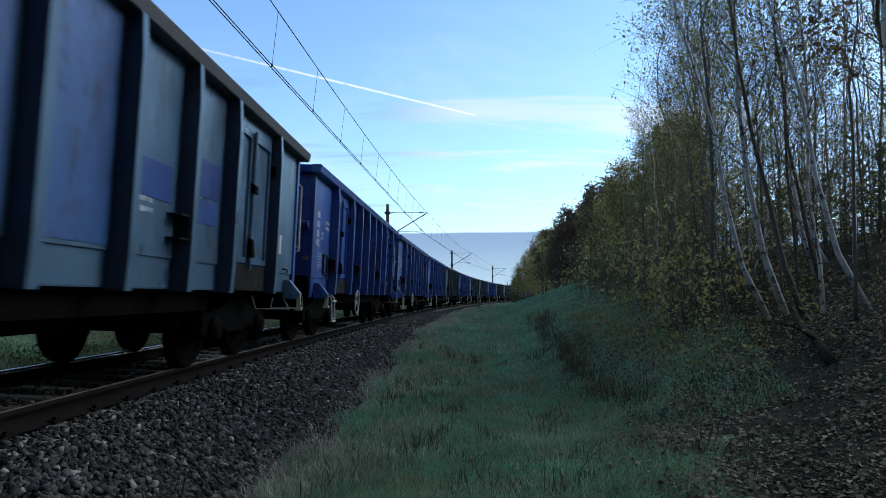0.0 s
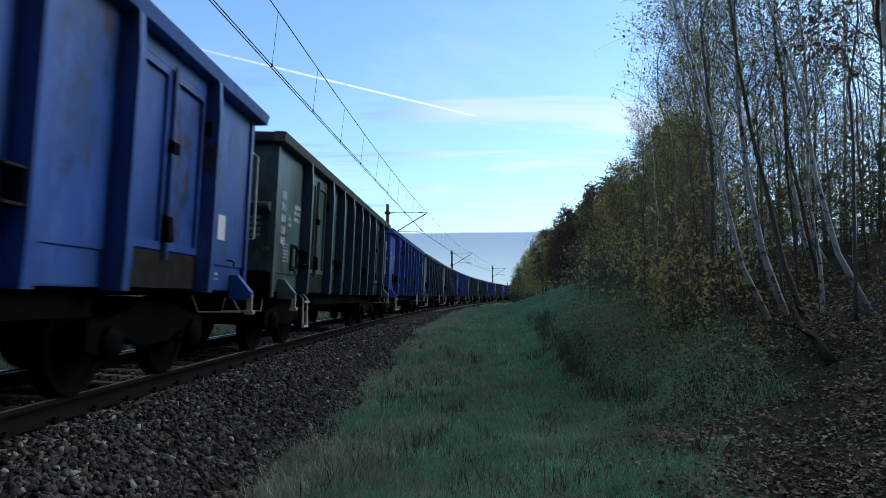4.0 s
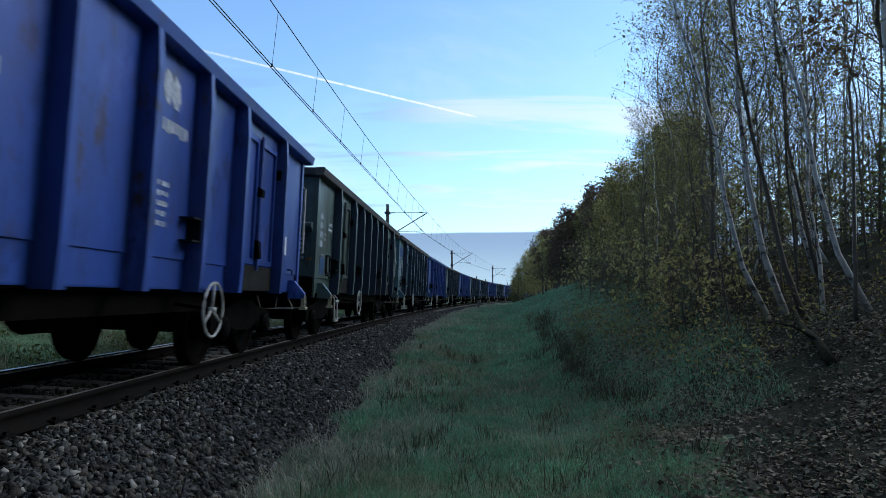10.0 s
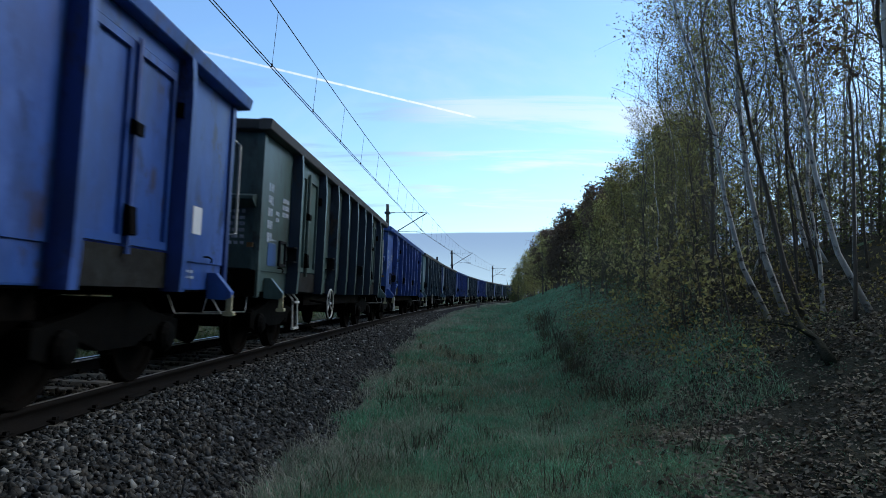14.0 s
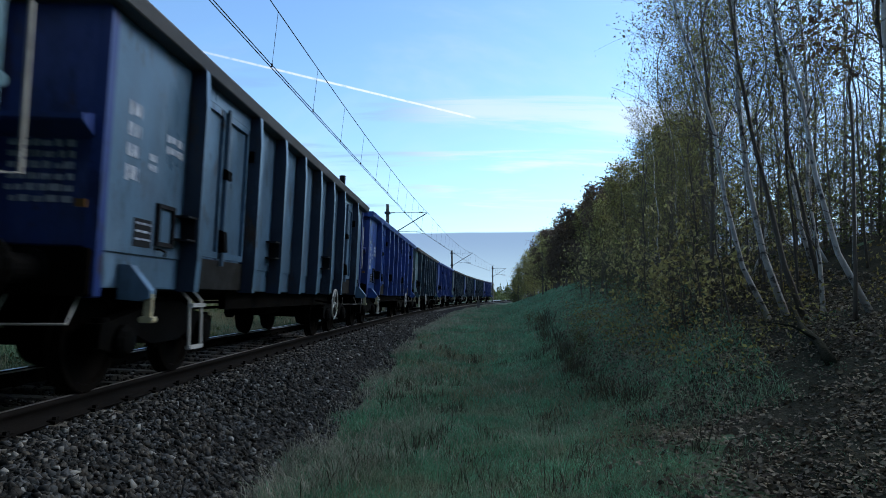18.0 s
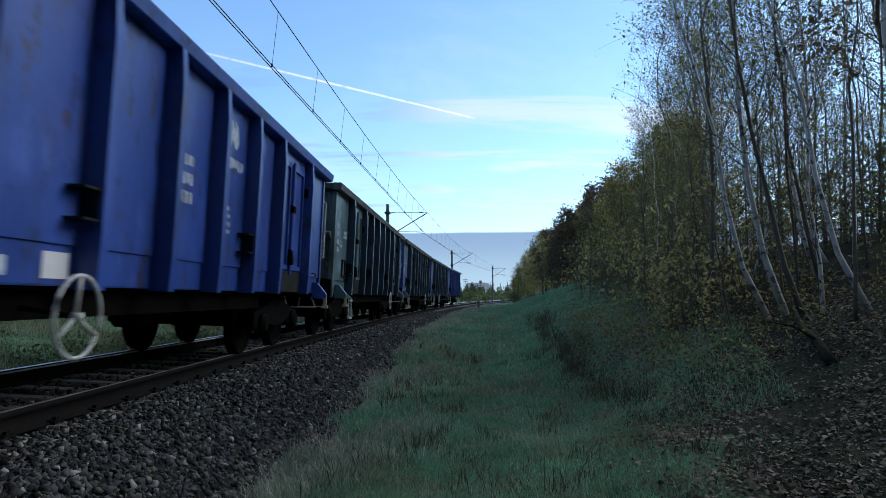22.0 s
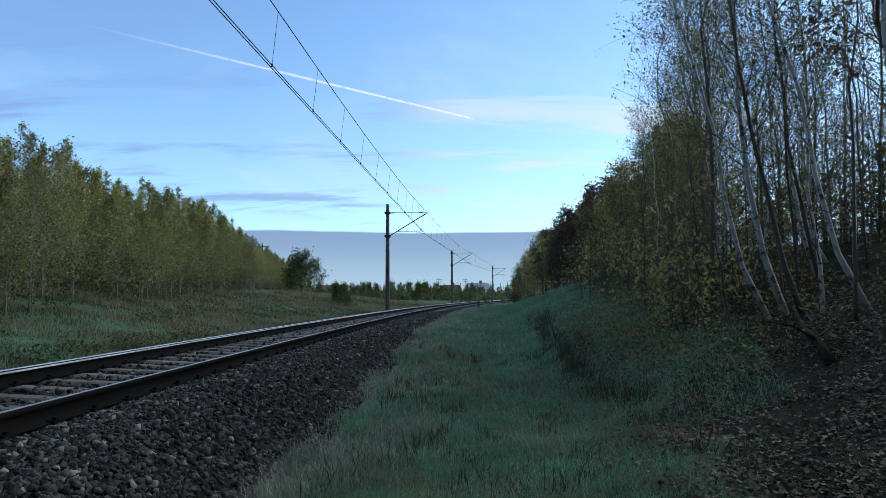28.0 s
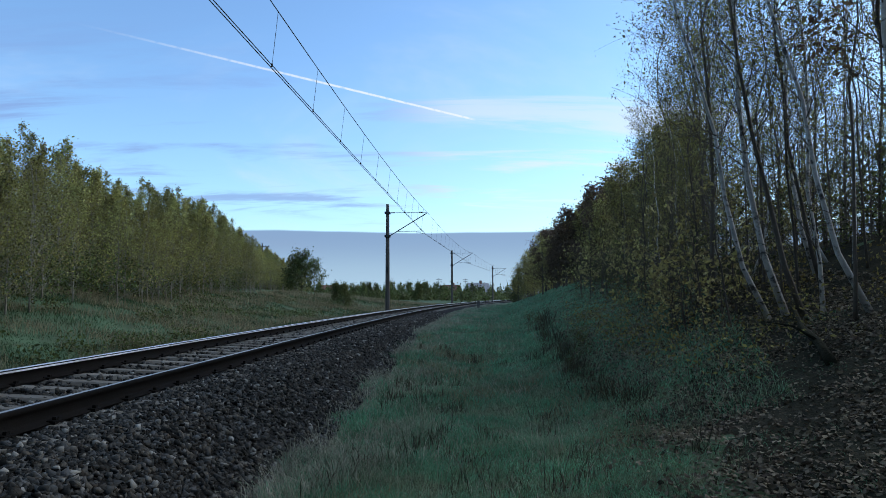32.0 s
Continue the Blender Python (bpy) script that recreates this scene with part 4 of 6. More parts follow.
def holder(w, x, z, body):
    """A black frame for the running card, tilted out at its foot."""
    mb = MB()
    f = -(Y_IN + 0.025)
    for x0, x1, z0, z1 in ((x - 0.17, x - 0.135, z - 0.19, z + 0.19), (x + 0.135, x + 0.17, z - 0.19, z + 0.19), (x - 0.135, x + 0.135, z - 0.19, z - 0.15), (x - 0.135, x + 0.135, z + 0.155, z + 0.19)):
        mb.box(x0, x1, f - 0.035, f + 0.002, z0, z1)
    part("label_holder", mb, M["black"], w, "black steel frame for the wagon's running card")
    plate(w, "label_card", x - 0.13, x + 0.13, z - 0.145, z + 0.15, body, proud=0.006)


def end_marking(w, seed):
    """Rows of short bars on the leading end wall."""
    rng = random.Random(seed)
    mb = MB()
    f = -(HALF - 0.05)
    for r in range(4 + seed % 3):
        y = -1.12
        while y < -0.62:
            y1 = min(y + rng.uniform(0.04, 0.09), -0.60)
            mb.box(f - 0.005, f + 0.002, y, y1, 1.98 - 0.085 * r, 2.02 - 0.085 * r + rng.uniform(0, 0.015))
            y = y1 + rng.uniform(0.015, 0.035)
    part("end_marking", mb, M["letter"], w, "faded white marking on the end wall")


def emblem(w, x, z):
    """A plain slanted emblem above a bar."""
    mb = MB()
    f = -(Y_IN + 0.025)
    for pts in ([(-0.16, -0.10), (-0.05, -0.16), (0.02, 0.06), (-0.05, 0.15), (-0.14, 0.16), (-0.20, 0.06)], [(0.16, 0.10), (0.05, 0.16), (-0.02, -0.06), (0.05, -0.15), (0.14, -0.16), (0.20, -0.06)]):
        v = [(x + a, f - d, z + b) for d in (0.0045, -0.002) for a, b in pts]
        n = len(pts)
        mb.add(v, [tuple(range(n)), tuple(range(2 * n - 1, n - 1, -1))] + [(i, (i + 1) % n, n + (i + 1) % n, n + i) for i in range(n)])
    part("emblem", mb, M["letter"], w, "plain pale painted emblem")
    lettering(w, x - 0.40, z - 0.28, 1, 0.80, 0.13, seed=5)


# body colour, end colour, hand wheel, label
TRAIN = {
    -1: ("greyblue", "blue", None, "patched blue and grey open wagon"),
    0: ("blue", "navy", -2.58, "blue open wagon with faded lettering"),
    1: ("dull", "navy", -2.58, "dull blue open wagon with white markings"),
    2: ("blue", "navy", -2.58, "blue open wagon with chalk marks"),
    3: ("moss", "moss", None, "grey-green open wagon, dirty and worn"),
    4: ("bright", "bright", 1.94, "bright blue freshly painted open wagon"),
    5: ("grey", "teal", 1.94, "pale grey open wagon with stains"),
    6: ("grey", "grey", None, "grey open wagon with blue repainted bays"),
    7: ("bright", "bright", 1.94, "bright blue open wagon with faded writing"),
    8: ("moss", "moss", -2.58, "dark grey-green open wagon"),
    9: ("teal", "teal", -2.58, "grey-teal open wagon with a blue field"),
    10: ("blue", "navy", -2.58, "deep blue open wagon with white marks"),
    11: ("moss", "moss", -2.58, "grimy grey-green open wagon"),
    12: ("blue", "blue", None, "blue open wagon with peeling paint"),
    13: ("teal", "teal", -2.58, "grey-teal open wagon with a blue square"),
    14: ("greyblue", "navy", 1.94, "pale grey-blue open wagon with blue ends"),
    15: ("blue", "navy", 1.94, "blue open wagon with scratched doors"),
    16: ("teal", "moss", -2.58, "grey-green open wagon with stained panels"),
    17: ("bright", "navy", -2.2, "deep blue open wagon with pale writing"),
    18: ("grey", "moss", 1.94, "pale grey open wagon with dark stakes"),
    19: ("grey", "blue", 1.94, "grey open wagon with blue lower panels"),
    20: ("teal", "navy", -2.58, "grey and blue patched open wagon"),
    21: ("navy", "navy", None, "dark blue open wagon at the train's end"),
}
GREYS = ("grey", "moss", "teal", "greyblue")
ENDS = ("end_wall", "end_beam", "end_rib", "end_rail", "corner_post")


def train():
    first = wagon()
    made = {}
    for k, (body, ends, wheel, label) in TRAIN.items():
        w = first if k == -1 else copy_thing(first, Matrix.Identity(4))
        made[k] = (w, body, ends, wheel, label)
    for k, (w, body, ends, wheel, label) in made.items():
        tagged(w, label)
        for i, o in enumerate((w, *w.children_recursive)):
            base = o.name.split(".")[0]
            if o.type == "MESH" and o.data.materials[0] == M["blue"]:
                o.material_slots[0].link = "OBJECT"
                o.material_slots[0].material = M["grime" if base in ("top_rail", "end_rail") and body in GREYS else ends if base in ENDS else body]
            # stake sides get a darker blue in place of shade
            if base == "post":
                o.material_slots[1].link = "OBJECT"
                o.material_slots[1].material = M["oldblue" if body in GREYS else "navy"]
    for k, (w, body, ends, wheel, label) in made.items():
        rng = random.Random(k * 7 + 3)
        end_marking(w, k + 3)
        if k in (4, 7, 10, 12, 15, 17, 21):
            emblem(w, 2.4 if k == 15 else 1.2, 2.75)
        if wheel is not None:
            brake_wheel(w, wheel)
        holder(w, -5.26, 1.50, body)
        if k in (1, 2, 4, 9, 10, 14, 15, 17):
            plate(w, "data_plate", -5.82, -5.50, 1.28, 1.52, "black", "dark lined data plate")
            lettering(w, -5.79, 1.49, 3, 0.26, 0.022, 0.045, seed=k + 21, proud=0.0095)
        elif k != 7:
            lettering(w, -5.85, 1.68, 6, 0.3, 0.022, 0.03, seed=k + 21)
        plate(w, "card", 5.35, 5.58, 1.50, 1.78, "paper", "white paper consignment card")
        lettering(w, -6.02, 2.46, 4 + k % 2, 0.22, 0.13, 0.045, seed=k)
        lettering(w, -5.30, 2.34, 2 + k % 2, 0.36, 0.075, 0.03, seed=k + 50)
        lettering(w, -5.62, 2.10, 2, 0.15, 0.06, 0.03, seed=k + 70)
        lettering(w, 5.05, 1.13, 2, 0.45, 0.03, 0.03, seed=k + 33, low=True)
        lettering(w, -5.95, 1.12, 1, 0.3, 0.06, 0.03, seed=k + 37, low=True)
        if body in ("bright", "blue", "dull", "greyblue"):
            lettering(w, rng.choice((-0.4, -1.6)), 2.25, rng.choice((1, 3)), 0.5, 0.12, seed=k + 90)
            lettering(w, 0.8, 1.9, rng.choice((4, 5)), 0.45, 0.05, 0.04, seed=k + 130)
        if k == -1:
            for x0, x1, z0, z1 in ((-5.9, -4.95, 1.3, 3.0), (-2.9, -1.9, 1.3, 3.0), (-1.7, -0.7, 1.3, 3.02), (-0.52, 0.52, 1.25, 3.02)):
                plate(w, "repaint_patch", x0, x1, z0, z1, "dull")
            for x0, x1, z0, z1 in ((1.95, 2.85, 1.9, 2.28), (0.75, 1.6, 1.72, 2.05), (1.95, 2.8, 1.62, 1.86)):
                plate(w, "repaint_patch", x0, x1, z0, z1, "patch", "violet-blue repainted field", proud=0.008)
        if k == 6:
            for x0, x1 in ((-2.9, -1.88), (-1.72, -0.68), (-0.52, 0.5)):
                plate(w, "repaint_patch", x0, x1, 1.3, 3.0, "bright", "blue repainted bay")
            plate(w, "repaint_patch", 4.95, 5.4, 1.7, 2.0, "dull")
        if k == 9:
            plate(w, "repaint_patch", -5.9, -5.1, 2.45, 2.80, "patch", "violet-blue painted field")
            plate(w, "repaint_patch", 5.2, 5.6, 1.40, 1.62, "patch")
            lettering(w, -5.7, 2.2, 4, 0.2, 0.09, seed=k + 7)
        if k == 13:
            plate(w, "repaint_patch", -2.80, -2.12, 1.23, 1.64, "patch", "blue square with a white sign")
            plate(w, "sign_card", -2.58, -2.30, 1.40, 1.55, "paper", proud=0.008)
        if k in (19, 20):
            plate(w, "repaint_patch", -6.28, -4.9, 1.23, 1.80, "patch", "blue lower field")
            plate(w, "repaint_patch", -5.45, -4.95, 1.85, 2.25, "patch", "blue lower field")
            for x in (-2.9, -1.7, -0.5, 0.7):
                plate(w, "repaint_patch", x, x + 0.98, 1.26, 1.62, "patch")
            if k == 19:
                plate(w, "repaint_patch", 4.95, 6.1, 1.26, 1.72, "patch")
        if k in (8, 11, 16):
            plate(w, "repaint_patch", -5.95, -5.55, 1.30, 1.62, "dull" if k != 16 else "patch")
        if k in (13, 14):
            part("stanchion", MB().box(4.0, 4.12, -1.25, -1.13, 1.24, 3.62), M["black"], w, "black stake above the wall")
        if k == 0:
            plate(w, "sign_card", -2.60, -2.34, 1.38, 1.56, "paper", "white card with a dark mark")
            plate(w, "sign_mark", -2.54, -2.42, 1.42, 1.49, "black", proud=0.008)
        if k == 17:
            plate(w, "sign_card", -2.22, -1.92, 0.98, 1.16, "paper", "white card above the brake wheel")
            plate(w, "sign_card", -2.72, -2.58, 0.99, 1.11, "letter")
    return {k: v[0] for k, v in made.items()}


WAGONS = train()


MIDDLE = 6.38


def run(t):
    """Where the leading end of wagon 0 stands at t seconds."""
    return 12.379 - 11.1131 * t - 0.00571 * t * t - 0.0003265 * t ** 3

# ---------------------------------------------------------------- trees
def leaves(rng, centres, size, mat, flat=0.5, lobed=False):
    """One small folded blade a leaf, or three lobes that spread from the stalk."""
    n = len(centres)
    c = np.asarray(centres)
    a = rng.normal(size=(n, 3))
    a /= np.linalg.norm(a, axis=1)[:, None]
    b = np.cross(a, rng.normal(size=(n, 3)))
    b /= np.linalg.norm(b, axis=1)[:, None]
    sz = (size * rng.uniform(0.6, 1.35, n))[:, None]
    nn = np.cross(a, b)
    if lobed:
        quads = []
        for turn, long in ((-0.95, 0.8), (0.0, 1.1), (0.95, 0.8)):
            d = a * math.cos(turn) + b * math.sin(turn)
            e = b * math.cos(turn) - a * math.sin(turn)
            root, tip = c - a * sz * 0.6, c - a * sz * 0.6 + d * sz * 1.7 * long + nn * sz * 0.25 * abs(turn)
            mid = root.copy() * 0.45 + tip * 0.55
            quads.append(np.stack([root, mid + e * sz * 0.42 + nn * sz * 0.1, tip, mid - e * sz * 0.42 + nn * sz * 0.1], 1))
        return bulk("leaves", np.concatenate(quads, 1).reshape(-1, 3), np.arange(12 * n).reshape(-1, 4), mat)
    v = np.stack([c - a * sz, c + b * sz * flat + nn * sz * 0.15, c + a * sz, c - b * sz * flat + nn * sz * 0.15], 1).reshape(-1, 3)
    return bulk("leaves", v, np.arange(4 * n).reshape(-1, 4), mat)


def grow(rng, h, r0, lean=(0, 0), crown=0.35, spread=0.28, limbs=14, twigs=3, per=14, size=0.035, cloud=0.25, up=0.75, wob=0.12, sides=6, tip=1.0, taper=0.8, bow=1.2, reach=0.97, side=None):
    """A tapered trunk with rising limbs and twigs, and the places of its leaves."""
    trunk, boughs, pts = MB(), MB(), []
    n = 8
    path, p = [], Vector((0, 0, -0.25))
    for i in range(n + 1):
        f = i / n
        path.append(Vector((lean[0] * h * f ** bow + rng.normal() * wob * f * h * 0.12, lean[1] * h * f ** bow + rng.normal() * wob * f * h * 0.12, -0.25 + (h + 0.25) * f)))
    rad = [r0 * (1.25 if i == 0 else 1) * (1 - 0.93 * (i / n) ** 0.9) + 0.004 for i in range(n + 1)]
    trunk.tube(path, rad, sides)

    def along(f):
        x = f * n
        i = min(int(x), n - 1)
        return path[i].lerp(path[i + 1], x - i), rad[i] + (rad[i + 1] - rad[i]) * (x - i)

    for k in range(limbs):
        f = crown + (reach - crown) * (k + rng.uniform(0, 0.9)) / limbs
        q, r = along(f)
        ang = rng.uniform(0, 2 * math.pi) if side is None else rng.normal(side, 0.8)
        length = h * spread * (1.15 - taper * f) * rng.uniform(0.55, 1.1) * tip
        d = Vector((math.cos(ang), math.sin(ang), up * rng.uniform(0.6, 1.4))).normalized()
        bp = [q]
        for j in range(4):
            d = (d + Vector(rng.normal(size=3)) * 0.16 + Vector((0, 0, 0.06))).normalized()
            bp.append(bp[-1] + d * length / 4)
        br = max(0.005, r * 0.30)
        boughs.tube(bp, [br, br * 0.75, br * 0.5, br * 0.3, 0.003], 4, cap=False)
        ends = [bp[-1], bp[-2], bp[-3]]
        for j in range(twigs):
            o = bp[1].lerp(bp[-1], rng.uniform(0.1, 1))
            td = (d + Vector(rng.normal(size=3)) * 0.7).normalized()
            tl = length * rng.uniform(0.25, 0.5)
            tp = [o, o + td * tl * 0.5 + Vector((0, 0, 0.02)), o + td * tl]
            boughs.tube(tp, [br * 0.35, br * 0.25, 0.002], 3, cap=False)
            ends += tp[1:]
        for e in ends:
            for _ in range(rng.poisson(per / 2)):
                pts.append(e + Vector(rng.normal(size=3)) * cloud * rng.uniform(0.3, 1))
    return trunk, boughs, np.array([tuple(x) for x in pts]) if pts else np.zeros((1, 3))


def tree(name, label, rng, bark, leaf, twig=None, group="", category="tree", **kw):
    size, lobed = kw.pop("size", 0.035), kw.pop("lobed", False)
    t = thing(name, label, category, group=group)
    trunk, boughs, pts = grow(rng, **kw)
    part("trunk", trunk, bark, t, smooth=True)
    part("bough", boughs, twig or M["bark"], t)
    part("crown", leaves(rng, pts, size, leaf, lobed=lobed), leaf, t)
    return t


def plant(kinds, spots, rng, grow_=(0.8, 1.15), used=None):
    """Copies of the kinds at the spots; the first of each kind is itself placed."""
    used = used if used is not None else set()
    for i, (x, y, *rest) in enumerate(spots):
        t = kinds[rest[0] if rest else int(rng.integers(len(kinds)))]
        k = rest[1] if len(rest) > 1 else rng.uniform(*grow_)
        turn = rest[2] if len(rest) > 2 else rng.uniform(0, 360)
        m = pose(x, y, gz(x, y) - 0.02, 0, 0, turn)
        ob = t if t.name not in used else copy_thing(t, m)
        used.add(t.name)
        ob.scale = (1, 1, 1)
        ob.matrix_basis = m @ Matrix.Scale(k, 4)
    return used


rng = np.random.default_rng(11)


def along_line(s, o):
    x, y, _ = on_track(s, o)
    return float(x), float(y)


# birch wood on the cutting's right bank
BIRCH = [tree("birch_tree", "tall slender birch with sparse yellowing leaves", rng, M[bk], M["leaf"], group="birches on the bank",
              h=h, r0=r, lean=(lx, ly), crown=cr, spread=0.24, limbs=36, twigs=7, per=pp * 0.55, size=0.029, cloud=0.15, up=1.0, wob=0.17, bow=bw)
         for h, r, lx, ly, pp, bk, bw, cr in ((9.5, 0.050, -0.13, 0, 7, "birch", 0.5, 0.25), (8.5, 0.040, -0.18, 0.02, 7, "birch", 0.6, 0.25),
                                              (10.5, 0.042, 0.03, 0.03, 22, "bark", 1.2, 0.10), (9.0, 0.034, 0.05, -0.02, 10, "birch", 1.2, 0.10), (8.0, 0.042, -0.16, 0.0, 5, "bark", 0.6, 0.25))]
BARE = [tree("young_tree", "thin dark young tree, almost bare", rng, M["bark"], M["leaf"], group="young trees on the bank",
             h=h, r0=r, lean=(lx, 0.02), crown=0.15, spread=0.24, limbs=22, twigs=5, per=6, size=0.026, cloud=0.12, up=1.2)
        for h, r, lx in ((7.5, 0.029, -0.05), (6.5, 0.025, 0.06))]
OAK = [tree("oak_tree", "dense young oak with brown autumn leaves", rng, M["bark"], M["leafdark"], group="oaks on the bank",
            h=h, r0=r, crown=0.12, spread=0.42, limbs=30, twigs=5, per=17, size=0.085, cloud=0.30, up=0.9, lobed=True) for h, r in ((7.0, 0.11), (5.5, 0.08))]
MIXED = [tree("bank_tree", "leafy olive and yellow autumn tree", rng, M["bark"], M["leafgreen"], group="trees along the bank",
              h=h, r0=r, crown=0.10, spread=0.36, limbs=28, twigs=5, per=18, size=0.08, cloud=0.30, up=0.8) for h, r in ((7.5, 0.09), (6.0, 0.07))]
SAPLING = [tree("maple_sapling", "low sapling with yellow maple leaves", rng, M["bark"], M["leafyellow"], group="saplings on the slope", category="sapling",
                h=h, r0=0.02, lean=(-0.15, 0), crown=0.12, spread=0.75, limbs=13, twigs=4, per=0.9, size=0.05, cloud=0.10, up=0.2, lobed=True, side=math.pi) for h in (2.3, 1.6)]
SHRUB = [tree("shrub", "tangled leafless dark shrub", rng, M["bark"], M["leafbush"], group="shrubs on the slope", category="shrub",
              h=h, r0=0.014, crown=0.05, spread=0.7, limbs=22, twigs=5, per=1.6, size=0.035, cloud=0.12, up=0.5) for h in (1.5, 1.0)]

def room(x, y, r):
    """How high a tree of crown radius r may reach at (x, y) under the wood's falling edge."""
    d = math.hypot(x, y)
    a = (x - r) / max(y, 0.1)
    e = np.interp(a, [0.085, 0.11, 0.133, 0.178, 0.22, 0.236, 0.28, 0.33], [0.02, 0.058, 0.09, 0.145, 0.16, 0.22, 0.45, 1.6])
    return 0.79 + e * d - gz(x, y)


MAPLE = tree("maple_tree", "maple with broad brown leaves overhanging the slope", rng, M["bark"], M["leafdark"], h=6.2, r0=0.07, lean=(-0.05, 0), crown=0.50, spread=0.42,
             limbs=16, twigs=4, per=18, size=0.055, cloud=0.2, up=0.35)
plant([MAPLE], [(6.3, 9.3, 0, 1.0, 0)], rng)
# trees behind the eye, out of view, added to block light from there
DENSE = tree("lime_tree", "unseen tall leafy tree added to block light", rng, M["bark"], M["leafbush"], group="tall trees near the line", h=11.5, r0=0.2, crown=0.08, spread=0.40,
             limbs=40, twigs=4, per=26, size=0.17, cloud=0.5, up=0.7)
plant([DENSE], [along_line(rng.uniform(-13, -5.5), o_) for o_ in np.linspace(7.0, 17, 12)] + [along_line(rng.uniform(-14, -5), -o_) for o_ in np.linspace(7.4, 17, 12)], rng, (0.9, 1.2))
HEIGHT = {}
for k_, hs in ((0, (9.5, 8.5, 10.5, 9.0, 8.0)), (1, (7.5, 6.5)), (2, (7.0, 5.5)), (3, (7.5, 6.0))):
    HEIGHT[k_] = hs


def fitted(which, tries, s0, s1, o0, o1, lo, hi, rad_):
    """Places in a belt along the line, with sizes that keep to the wood's outline."""
    got = []
    for _ in range(tries):
        x_, y_ = along_line(rng.uniform(s0, s1), rng.uniform(o0, o1))
        i = int(rng.integers(len(HEIGHT[which])))
        i = 3 if which == 0 and rng.uniform() < 0.8 else i
        k = min(rng.uniform(lo, hi), room(x_, y_, rad_) / HEIGHT[which][i])
        if k > lo * 0.8:
            got.append((x_, y_, i, k))
    return got


# a clump of leaning trunks on the slope, and its neighbours
spots = [(5.42, 10.72, 0, 1.0, 0), (5.24, 10.82, 1, 1.0, 0), (5.45, 10.25, 4, 1.0, 0), (5.50, 9.95, 3, 0.9, 175), (5.62, 8.85, 1, 0.95, -8), (5.95, 8.05, 0, 0.95, 5),
         (6.9, 12.6, 0, 0.8, 12), (7.6, 13.4, 1, 0.75, -20), (6.35, 11.4, 4, 0.85, 20)]
edge_birch = []
for _ in range(22):
    d_, a_ = rng.uniform(13, 26), rng.uniform(0.29, 0.40)
    i = 2
    k = min(1.1, room(a_ * d_, d_, 1.3) / 10.5)
    if k > 0.5:
        edge_birch.append((a_ * d_, d_, i, k))
# the last six birches stand out of view, added to dim the near light
plant(BIRCH, spots + fitted(0, 30, 12, 36, 9.2, 14, 0.65, 1.1, 1.3) + edge_birch + [along_line(rng.uniform(-6, 6), rng.uniform(9.5, 18)) for _ in range(6)], rng)
stems = []
for _ in range(24):
    d_, a_ = rng.uniform(11.5, 21), rng.uniform(0.46, 0.66)
    stems.append((a_ * d_, d_, int(rng.integers(2)), rng.uniform(0.75, 1.15)))
plant(BARE, stems + fitted(1, 34, 9, 30, 8.6, 18, 0.6, 1.0, 0.9) + [along_line(rng.uniform(8, 26), rng.uniform(11.5, 19)) + (int(rng.integers(2)), rng.uniform(0.35, 0.6)) for _ in range(56)], rng)
plant(OAK, fitted(2, 40, 38, 80, 10.0, 15, 0.6, 1.0, 1.2), rng)
plant(MIXED, fitted(3, 34, 28, 60, 11.0, 15, 0.5, 1.0, 1.2) + [along_line(rng.uniform(15, 44), rng.uniform(15, 24)) + (int(rng.integers(2)), rng.uniform(0.3, 0.5)) for _ in range(6)] + fitted(3, 110, 60, 190, 9.0, 20, 0.25, 1.0, 1.0)
      + [along_line(rng.uniform(14, 60), rng.uniform(24, 36)) + (int(rng.integers(2)), rng.uniform(0.5, 0.7)) for _ in range(8)]
      # more bank trees beside and behind the eye, unseen, added to block light
      + [along_line(rng.uniform(-7, 4), rng.uniform(10.5, 18)) + (int(rng.integers(2)), rng.uniform(1.1, 1.5)) for _ in range(10)]
      + [along_line(rng.uniform(-17, -6), rng.uniform(5.2, 20)) + (int(rng.integers(2)), rng.uniform(1.5, 2.0)) for _ in range(24)] + [along_line(rng.uniform(-22, -4), -rng.uniform(6.4, 16)) + (int(rng.integers(2)), rng.uniform(1.5, 2.0)) for _ in range(24)] + [(-rng.uniform(11.5, 18), rng.uniform(-2, 15), int(rng.integers(2)), rng.uniform(0.9, 1.3)) for _ in range(22)], rng, (0.8, 1.1))
veiled = []
for _ in range(44):
    d_, a_ = rng.uniform(75, 165), rng.uniform(0.098, 0.17)
    x_, y_ = a_ * d_, d_
    s_, o_ = to_track([x_], [y_])
    i = int(rng.integers(2))
    if o_[0] > 6.5:
        veiled.append((x_, y_, i, min(1.0, room(x_, y_, 0.6) * rng.uniform(0.8, 1.0) / (7.5, 6.0)[i])))
plant([copy_thing(m_, Matrix.Identity(4)) for m_ in MIXED], [v_ for v_ in veiled if v_[3] > 0.15], rng)
def open_view(spots_):
    """Leaves the ground before the leaning trunks bare."""
    return [q for q in spots_ if (q[0] / q[1] < 0.43 or q[1] > 12) and (q[1] < 14 or q[0] > 5.4)]


plant(SAPLING, open_view([along_line(rng.uniform(9.5, 15), rng.uniform(8.1, 9.4)) + (int(rng.integers(2)), rng.uniform(0.6, 1.05), rng.uniform(-40, 40)) for _ in range(34)])
      + [along_line(rng.uniform(15, 34), rng.uniform(9.0, 12)) + (int(rng.integers(2)), rng.uniform(0.7, 1.2), rng.uniform(-60, 60)) for _ in range(26)], rng)
